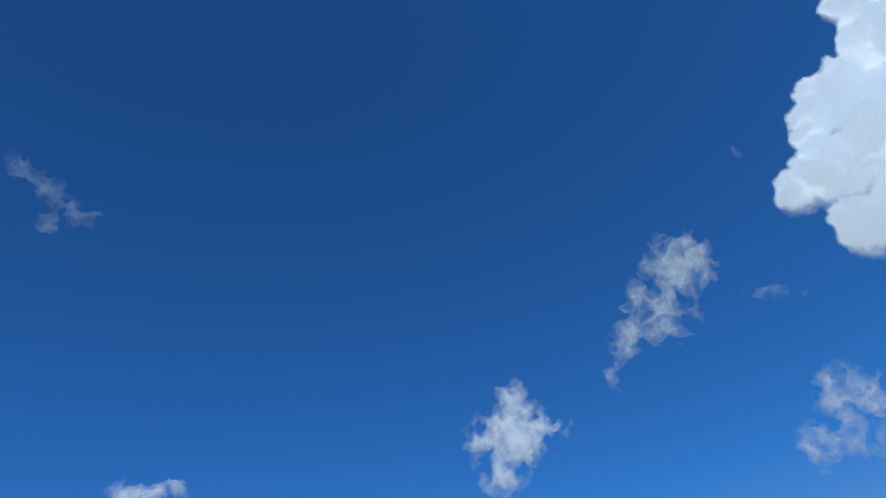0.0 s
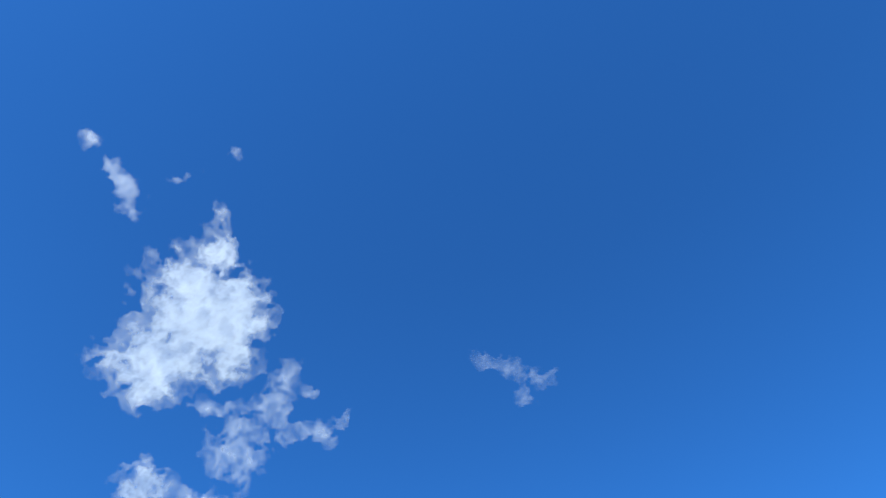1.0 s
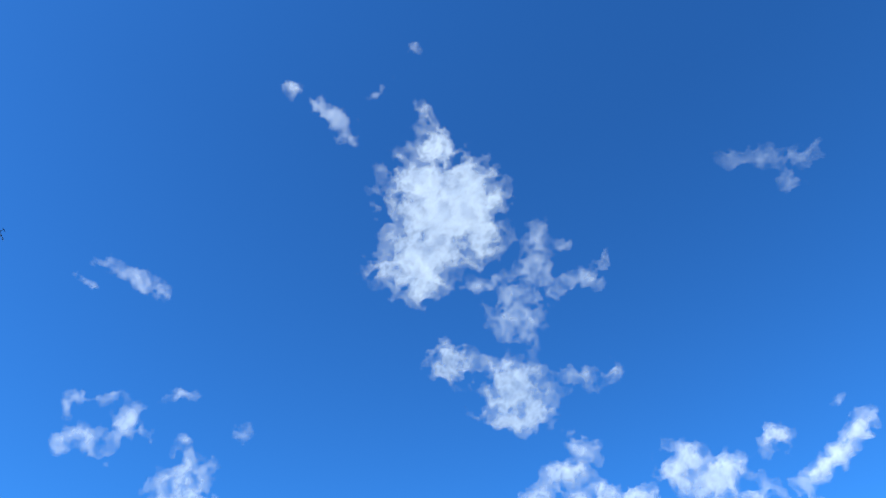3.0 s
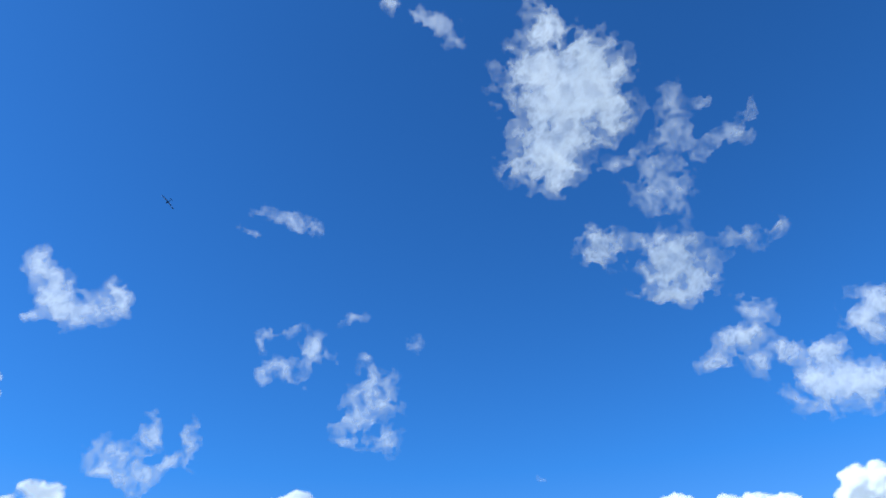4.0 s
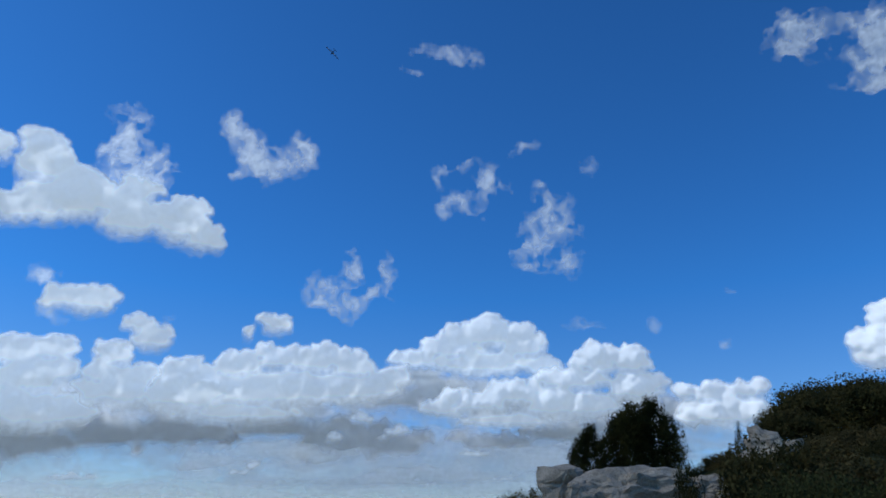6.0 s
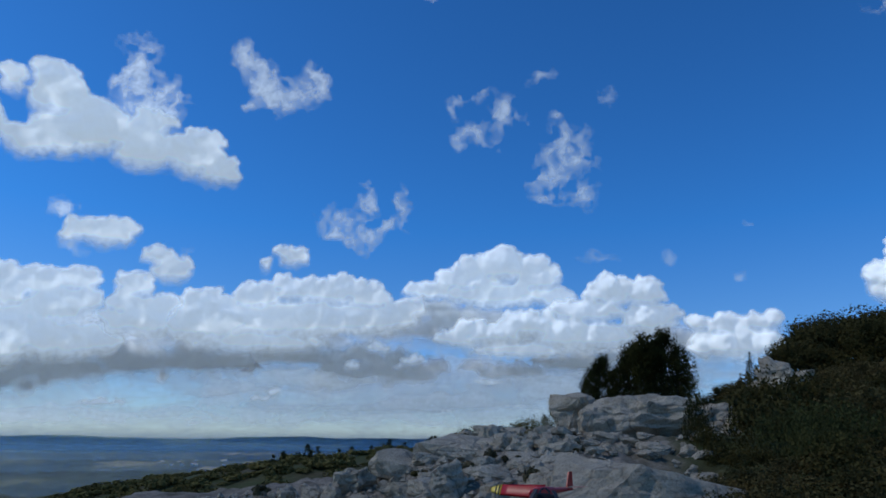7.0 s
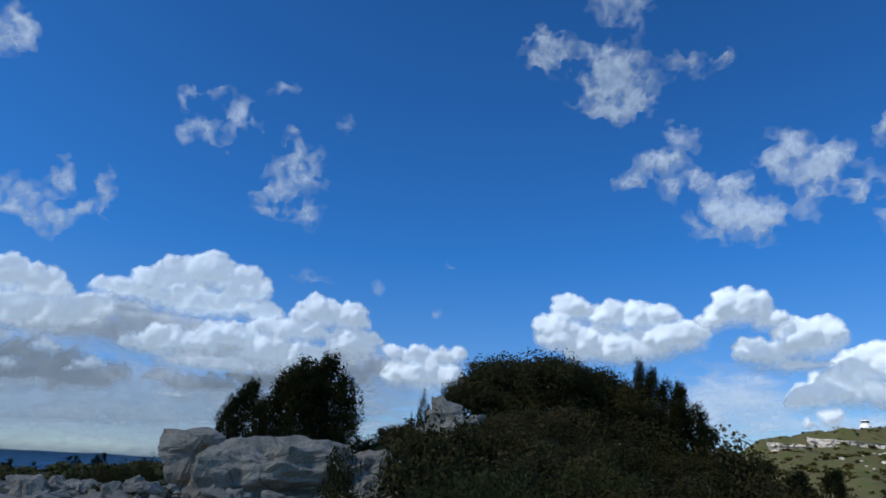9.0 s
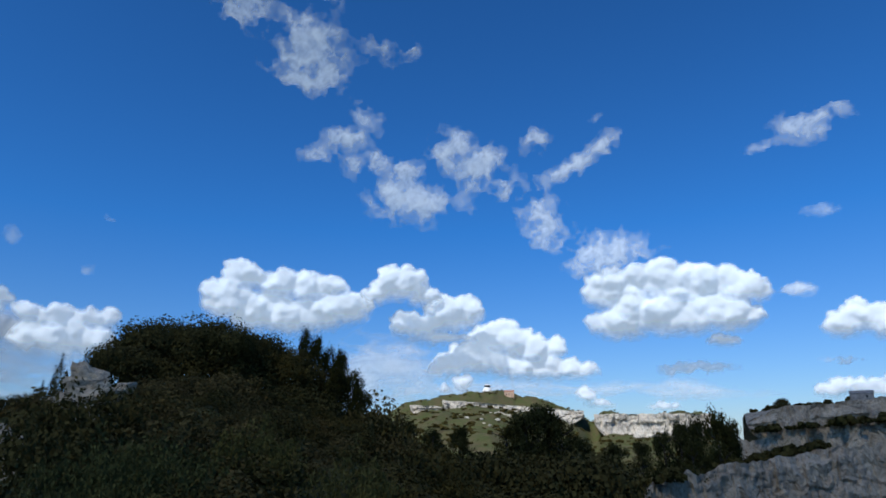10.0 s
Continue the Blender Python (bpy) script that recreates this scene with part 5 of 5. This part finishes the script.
# ---- cliffs ----
def cliff(label, a0, a1, r0, r1, top0, top1, drop, cap, material, seed, cols, rows, relief, group, taper=0.0, beds=5):
    """A limestone wall along a stretch of bearings, with ledges, buttresses and a rounded back."""
    s = np.linspace(0, 1, cols)
    az = np.radians(a0 + (a1 - a0) * s)
    rad = r0 + (r1 - r0) * s
    top = 1.7 + rad * np.tan(np.radians(top0 + (top1 - top0) * s)) + 0.12 * drop * fbm(s * cols * 0.05, s * 0 + seed, 4, seed)
    ends = np.minimum(1, np.minimum(s, 1 - s) * 9) ** 0.5
    top = top - taper * drop * (1 - np.clip(s * 7, 0, 1)) ** 1.5
    V = []
    t = np.linspace(0, 1, rows)
    for k in t:
        z = top - drop * (1 - k) * ends - drop * 0.3 * (1 - ends)
        off = relief * fbm(s * cols * 0.06, np.full_like(s, k * rows * 0.05), 5, seed, 0.6, True)
        off = off + relief * 0.45 * fbm(np.full_like(s, k * rows * 0.16) + 3, s * cols * 0.006, 4, seed + 5)
        off = off + relief * 0.08 * fbm(s * cols * 0.3, np.full_like(s, k * rows * 0.25), 3, seed + 9)
        bed = np.full_like(s, math.floor(k * beds + 0.35 * math.sin(9 * k)))   # beds of rock, each broken into blocks
        off = off + relief * 0.8 * np.round(2.5 * fbm(s * cols * 0.035 + 7 * bed, bed * 3.7, 3, seed + 2)) / 2.5
        rr = rad + drop * 0.28 * k + off
        V.append(np.stack([-np.sin(az) * rr, np.cos(az) * rr, z], -1))
    for back, fall in ((0.3, 0.0), (1.0, 0.06), (1.6, 0.9)):
        rr = rad + drop * 0.28 + cap * back
        V.append(np.stack([-np.sin(az) * rr, np.cos(az) * rr, top - drop * fall], -1))
    n = rows + 3
    idx = np.arange(n * cols).reshape(n, cols)
    f = np.stack([idx[:-1, :-1], idx[1:, :-1], idx[1:, 1:], idx[:-1, 1:]], -1).reshape(-1, 4)
    f = f[:, ::-1] if a1 < a0 else f
    return tagged(new("cliff", mesh_from("cliff", np.concatenate(V), f, material, False)), label, "cliff", group)


FC = "cliffs of the far hill"
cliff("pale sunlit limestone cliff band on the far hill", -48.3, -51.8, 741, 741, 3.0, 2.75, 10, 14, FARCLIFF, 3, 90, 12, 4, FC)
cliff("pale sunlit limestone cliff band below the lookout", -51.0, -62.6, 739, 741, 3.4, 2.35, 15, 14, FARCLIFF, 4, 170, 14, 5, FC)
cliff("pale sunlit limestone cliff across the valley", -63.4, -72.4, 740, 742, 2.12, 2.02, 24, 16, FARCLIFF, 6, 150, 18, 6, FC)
NC = "cliffs near the ridge"
cliff("upper tier of a grey limestone cliff in the shade", -73.0, -97.0, 88, 78, 2.55, 4.2, 4.5, 12, CLIFF, 8, 300, 30, 0.7, NC, 0.1, 3)
cliff("grey limestone cliff with dark streaks in the shade", -72.2, -97.0, 83, 73, 1.1, 3.2, 18, 5, CLIFF, 12, 320, 80, 1.0, NC, 0.08, 7)
cliff("low grey limestone bluff at the foot of the cliff", -61.5, -83.0, 38, 54, -2.4, 0.9, 8, 3, CLIFF, 9, 180, 44, 0.9, NC, 0.35)
rng = random.Random(33)
spots = []
for k in range(110):
    u = rng.random()
    az = -73.4 - 19 * u
    far = k % 2
    v = bearing(az) * ((95 if far else 87.0) - 10 * u + rng.uniform(-0.8, 1.5))
    up = 1.7 + (88 - 8 * u) * math.tan(radians(2.55 + 1.3 * u)) if far else 1.7 + (83 - 8 * u) * math.tan(radians(1.1 + 1.66 * u))
    s = rng.uniform(0.4, 1.1)
    spots.append(((v.x, v.y, up - 0.3), s, s * 0.8, k))
for k in range(46):
    u = rng.random()
    v = bearing(-63.0 - 13.5 * u) * (40.6 + 14 * u + rng.uniform(-0.3, 1.6))
    s = rng.uniform(0.3, 0.8)
    spots.append(((v.x, v.y, 1.7 + (38 + 14 * u) * math.tan(radians(-2.3 + 2.6 * u)) - 0.25), s, s * 0.8, k))
bush_field("dark scrub on top of the cliff", spots)
v = bearing(-75.6) * 90
plant("oak_tree", "tree", "lone dark rounded tree on the cliff edge", OAKS[0], "crown", (v.x, v.y, 5.6), (0.62, 0.75), 0, "trees on the cliff", OAKWOOD[0], 0.3)
# bushes of the far hill
spots = []
for k in range(1300):
    az, r = rng.uniform(-73, -43), rng.uniform(420, 830)
    s = rng.uniform(0.9, 3.6) if r < 735 else rng.uniform(0.8, 2.0)
    spots.append((ground_at(az, r, -0.3), s, s * 0.8, k))
bush_field("dark scrub on the sunlit far hill", spots)


# ---- buildings on the far hill ----
def lookout():
    p = bearing(-54.8) * 830
    root = tagged(empty("lookout_tower", pose(p.x, p.y, float(height(p.x, p.y)) - 0.5, 0, 0, -54.8)), "white lookout tower with a dark glazed cabin", "tower")
    bm = bmesh.new()
    bmesh.ops.create_cone(bm, cap_ends=True, segments=16, radius1=6.5, radius2=3.6, depth=5, matrix=Matrix.Translation((0, 0, 2.5)))
    part("base", bm, PLASTER, root)
    bm = bmesh.new()
    bmesh.ops.create_cone(bm, cap_ends=True, segments=16, radius1=3.4, radius2=3.9, depth=2.2, matrix=Matrix.Translation((0, 0, 6.1)))
    part("cabin", bm, GLASSY, root, "dark glazed cabin")
    bm = bmesh.new()
    bmesh.ops.create_cone(bm, cap_ends=True, segments=16, radius1=4.6, radius2=2.6, depth=1.2, matrix=Matrix.Translation((0, 0, 7.8)))
    part("roof", bm, PLASTER, root)
    bm = bmesh.new()
    tube(bm, (0, 0, 8.2), (0, 0, 12), 0.15, 0.08)
    part("aerial", bm, STEEL, root)


def house(label, az, r, z, size, wall, roof, windows):
    p = bearing(az) * r
    root = tagged(empty("house", pose(p.x, p.y, z, 0, 0, az)), label, "house", "buildings on the heights")
    w, d, h = size
    walls = part("wall", box(bmesh.new(), (w, d, h), Matrix.Translation((0, 0, h / 2))), wall, root)
    o = min(0.3, 0.03 * w)   # eaves
    bm = bmesh.new()
    vs = [bm.verts.new(c) for c in ((-w / 2 - o, -d / 2 - o, h), (w / 2 + o, -d / 2 - o, h), (w / 2 + o, d / 2 + o, h), (-w / 2 - o, d / 2 + o, h), (-w / 2 - o, 0, h + 0.22 * d), (w / 2 + o, 0, h + 0.22 * d))]
    for f in ((0, 1, 5, 4), (2, 3, 4, 5), (1, 2, 5), (3, 0, 4), (3, 2, 1, 0)):
        bm.faces.new([vs[i] for i in f])
    part("roof", bm, roof, root)
    for x in windows:
        part("window", box(bmesh.new(), (w * 0.09, 0.2, h * 0.28), Matrix.Translation((x * w, -d / 2 - 0.06, h * 0.55))), GLASSY, walls, "dark window")


for k in range(26):
    az, r, w = rng.uniform(-66, -47), rng.uniform(520, 720), rng.uniform(2, 6)
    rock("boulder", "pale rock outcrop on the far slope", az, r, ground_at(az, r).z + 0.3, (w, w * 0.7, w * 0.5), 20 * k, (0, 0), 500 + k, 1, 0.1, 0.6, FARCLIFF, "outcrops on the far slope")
lookout()
house("ochre house with a low tiled roof on the far hill", -56.6, 792, float(height(*(bearing(-56.6) * 792)[:2])) - 0.8, (11, 8, 7), OCHRE, TILE, (-0.3, 0.0, 0.3))
house("small stone hut on the cliff top", -80.6, 89.5, 6.3, (2.2, 1.6, 0.75), STONEWALL, STONEWALL, (0.2,))
rng = random.Random(77)
for k in range(16):
    az, r = rng.uniform(19.0, 24.0), rng.uniform(1700, 2150)
    house("pale far house of the village on the plain", az, r, float(height(*(bearing(az) * r)[:2])) - 0.4, (rng.uniform(6, 12), rng.uniform(5, 8), rng.uniform(3, 5)), PLASTER, STONEWALL, (-0.25, 0.2))
p = bearing(-56.9) * 800
mast = tagged(empty("radio_mast", pose(p.x, p.y, float(height(p.x, p.y)) - 1)), "thin steel radio mast beside the house", "mast")
bm = bmesh.new()
tube(bm, (0, 0, 0), (0, 0, 30), 0.28, 0.12, 6)
part("pole", bm, STEEL, mast)
for zz in (12, 20, 27):
    part("crossbar", box(bmesh.new(), (1.6, 0.1, 0.1), Matrix.Translation((0, 0, zz))), STEEL, mast)


def track():
    """Pale track across the far hillside."""
    v, f = [], []
    for k in range(40):
        s = k / 39
        az, r = -52.2 - 7.5 * s, 660 + 18 * math.sin(s * 5)
        for dr in (-3, 3):
            q = ground_at(az, r + dr, 0.7)
            v.append(tuple(q))
        if k:
            f.append((2 * k - 2, 2 * k - 1, 2 * k + 1, 2 * k))
    tagged(new("road", mesh_from("road", np.array(v), f, TRACK)), "pale gravel track across the far hillside", "track", kind="structure")


track()


# ---- model aircraft and luggage ----
def wing_bm(span, root, tip, thick, sweep, dihedral, x0=0.0, x1=1.0):
    """A half wing from x0 to x1 of its span, with a rounded section."""
    bm = bmesh.new()
    rings = []
    prof = ((1, 0), (0.6, 0.6), (0.15, 1.0), (-0.35, 0.75), (-0.75, 0.3), (-1, 0), (-0.5, -0.25), (0.3, -0.4))
    for k in range(7):
        s = x0 + (x1 - x0) * k / 6
        c = (root + (tip - root) * s) * (1 - 0.55 * max(0, s - 0.86) / 0.14) / 2
        rings.append([bm.verts.new((s * span, y * c - sweep * s, z * thick / 2 * (1 - 0.6 * s) + math.tan(radians(dihedral)) * s * span)) for y, z in prof])
    for a, b in zip(rings, rings[1:]):
        for i in range(8):
            bm.faces.new((a[i], a[(i + 1) % 8], b[(i + 1) % 8], b[i]))
    bm.faces.new(rings[0][::-1])
    bm.faces.new(rings[-1])
    bmesh.ops.recalc_face_normals(bm, faces=bm.faces[:])
    return bm


def fuselage_bm(nose, tail, r):
    bm = bmesh.new()
    st = ((nose, 0.15), (nose * 0.85, 0.6), (nose * 0.5, 1.0), (0, 0.95), (tail * 0.4, 0.5), (tail * 0.8, 0.3), (tail, 0.25))
    rings = [[bm.verts.new((r * k * math.cos(a), y, r * k * 1.2 * math.sin(a))) for a in [i * math.pi / 5 for i in range(10)]] for y, k in st]
    for a, b in zip(rings, rings[1:]):
        for i in range(10):
            bm.faces.new((a[i], a[(i + 1) % 10], b[(i + 1) % 10], b[i]))
    bm.faces.new(rings[0][::-1])
    bm.faces.new(rings[-1])
    bmesh.ops.recalc_face_normals(bm, faces=bm.faces[:])
    return bm


def fin_bm(root, tip, tall, thick, sweep):
    bm = bmesh.new()
    c = [(-root / 2, 0), (root / 2, 0), (tip / 2 - sweep, tall), (-tip / 2 - sweep, tall)]
    for x in (-thick / 2, thick / 2):
        bm.faces.new([bm.verts.new((x, y, z)) for y, z in c])
    bm.verts.ensure_lookup_table()
    for i in range(4):
        j = (i + 1) % 4
        bm.faces.new((bm.verts[i], bm.verts[j], bm.verts[4 + j], bm.verts[4 + i]))
    bmesh.ops.recalc_face_normals(bm, faces=bm.faces[:])
    return bm


MIRROR = Matrix.Diagonal((-1, 1, 1, 1))


def mirrored(bm):
    bm.transform(MIRROR)
    bmesh.ops.reverse_faces(bm, faces=bm.faces[:])
    return bm


def parked_glider():
    p = ground_at(-6.3, 7.7)
    root = tagged(empty("model_glider", pose(p.x, p.y, p.z + 0.26, 0, 4, -6.3 + 152)), "red model glider with yellow wing tips lying on the rocks", "model aircraft")
    part("fuselage", fuselage_bm(0.38, -0.62, 0.05), RED, root, smooth=True)
    for flip in (False,):   # one wing panel is fitted
        for name, a, b, m, label in (("wing", 0.0, 0.80, RED, "red film-covered wing"), ("wing_tip", 0.80, 1.0, YELLOW, "yellow wing tip")):
            bm = wing_bm(0.66, 0.17, 0.12, 0.025, 0.03, 7 if flip else 3, a, b)
            panel = part(name, mirrored(bm) if flip else bm, m, root, label, True)
            panel.matrix_basis = pose(0, 0.05, 0, -58)
        for a in (0.83, 0.89):
            bm = wing_bm(0.66, 0.174, 0.124, 0.030, 0.03, 7 if flip else 3, a, a + 0.025)
            part("stripe", mirrored(bm) if flip else bm, BLACK, panel, "black stripe")
    fin = part("fin", fin_bm(0.16, 0.08, 0.16, 0.014, 0.05), RED, root, "red tail fin")
    fin.location = (0, -0.56, 0.03)
    for flip in (False, True):
        bm = wing_bm(0.2, 0.11, 0.08, 0.01, 0.02, 0)
        tp = part("tailplane", mirrored(bm) if flip else bm, RED, root, "", True)
        tp.location = (0, -0.58, 0.02)


def winglet_wing():
    """The second model: a foam wing with a yellow upturned tip."""
    p = ground_at(-12.6, 7.35)
    root = tagged(empty("foam_wing", pose(p.x, p.y, p.z + 0.16, 0, 0, -10)), "red and yellow foam wing leaning beside the backpack", "model aircraft")
    part("wing", wing_bm(0.5, 0.18, 0.15, 0.03, 0.0, 2), RED, root, "red wing panel", True).location = (-0.32, 0, 0)
    part("winglet", fin_bm(0.20, 0.10, 0.22, 0.014, -0.05), YELLOW, root, "yellow upturned wing tip").matrix_basis = pose(0.17, 0, -0.02, 0, 18, 80)
    part("band", box(bmesh.new(), (0.05, 0.19, 0.034), Matrix.Translation((-0.2, 0, 0.008)), 0.006), WHITE, root, "white band")


def backpack():
    p = ground_at(-5.9, 7.05)
    root = tagged(empty("backpack", pose(p.x, p.y, p.z + 0.02, -8, 4, -6)), "black backpack with loose straps standing on the rocks", "backpack")
    bm = box(bmesh.new(), (0.30, 0.2, 0.44), Matrix.Translation((0, 0, 0.22)), 0.06)
    for v in bm.verts:
        k = 1 - 0.28 * max(0, v.co.z - 0.25) / 0.2
        v.co.x *= k
        v.co += Vector((noise.noise(v.co * 9), noise.noise(v.co * 9 + Vector((5, 0, 0))), 0)) * 0.015
    part("bag", bm, BLACK, root, "", True)
    part("pocket", box(bmesh.new(), (0.24, 0.07, 0.2), Matrix.Translation((0, -0.12, 0.13)), 0.025), BLACK, root, "", True)
    for x in (-0.085, 0.085):
        bm = bmesh.new()
        pts = [Vector((x * (1 + 0.9 * math.sin(t * math.pi)), -0.11 - 0.09 * math.sin(t * math.pi), 0.46 - 0.42 * t)) for t in [i / 8 for i in range(9)]]
        for a, b in zip(pts, pts[1:]):
            box(bm, (0.045, 0.012, (b - a).length * 1.15), Matrix.Translation((a + b) / 2) @ (b - a).to_track_quat("Z", "Y").to_matrix().to_4x4())
        part("strap", bm, DARKGREY, root, "grey webbing strap")
    bm = bmesh.new()
    for i in range(8):
        a, b = math.pi * i / 8, math.pi * (i + 1) / 8
        tube(bm, (0.05 * math.cos(a), 0, 0.43 + 0.06 * math.sin(a)), (0.05 * math.cos(b), 0, 0.43 + 0.06 * math.sin(b)), 0.009, 0.009, 6)
    part("handle", bm, DARKGREY, root)


def foam_case(label, az, r, size, turn, m, lid):
    p = ground_at(az, r)
    root = tagged(empty("foam_case", pose(p.x, p.y, p.z + 0.05, 6, -8, turn)), label, "case")
    part("body", box(bmesh.new(), size, Matrix.Translation((0, 0, size[2] / 2)), 0.015), m, root)
    part("lid", box(bmesh.new(), (size[0] * 0.7, size[1] * 0.9, size[2] * 0.3), Matrix.Translation((size[0] * 0.1, 0, size[2] * 1.12)), 0.01), lid, root)


parked_glider()
winglet_wing()
backpack()
foam_case("pale blue foam case with a yellow strap", -9.2, 7.1, (0.30, 0.22, 0.20), 20, PALEBLUE, YELLOW)
foam_case("white foam panel beside the backpack", -4.4, 6.9, (0.34, 0.2, 0.14), -8, WHITE, WHITE)


def flying_glider():
    way = bearing(12.4, 37.7)
    side = way.cross(Vector((0, 0, 1))).normalized()
    rise = side.cross(way)
    ax = (side * 0.78 - rise * 0.62).normalized()
    fwd = (side * -0.25 - rise * 0.36 - way * 0.85)
    fwd = (fwd - ax * fwd.dot(ax)).normalized()
    m = Matrix((ax, fwd, ax.cross(fwd))).transposed().to_4x4()
    root = tagged(empty("flying_glider", Matrix.Translation(Vector((0, 0, 1.7)) + way * 58) @ m), "pale model glider with dark wing bands in flight", "model aircraft")
    part("fuselage", fuselage_bm(0.45, -0.75, 0.045), BLACK, root, "dark slim fuselage", True)
    for flip in (False, True):
        bm = wing_bm(0.72, 0.2, 0.14, 0.025, 0.03, 4)
        wing = part("wing", mirrored(bm) if flip else bm, LILAC, root, "pale wing", True)
        for a in (0.0, 0.36, 0.72):
            bm = wing_bm(0.72, 0.206, 0.146, 0.032, 0.03, 4, a, a + 0.16)
            part("wing_band", mirrored(bm) if flip else bm, BLACK, wing, "dark wing band", True)
        bm = wing_bm(0.18, 0.1, 0.07, 0.01, 0.02, 0)
        part("tailplane", mirrored(bm) if flip else bm, BLACK, root, "", True).location = (0, -0.7, 0.02)
    part("fin", fin_bm(0.12, 0.07, 0.16, 0.01, 0.03), BLACK, root).location = (0, -0.68, 0.02)


flying_glider()
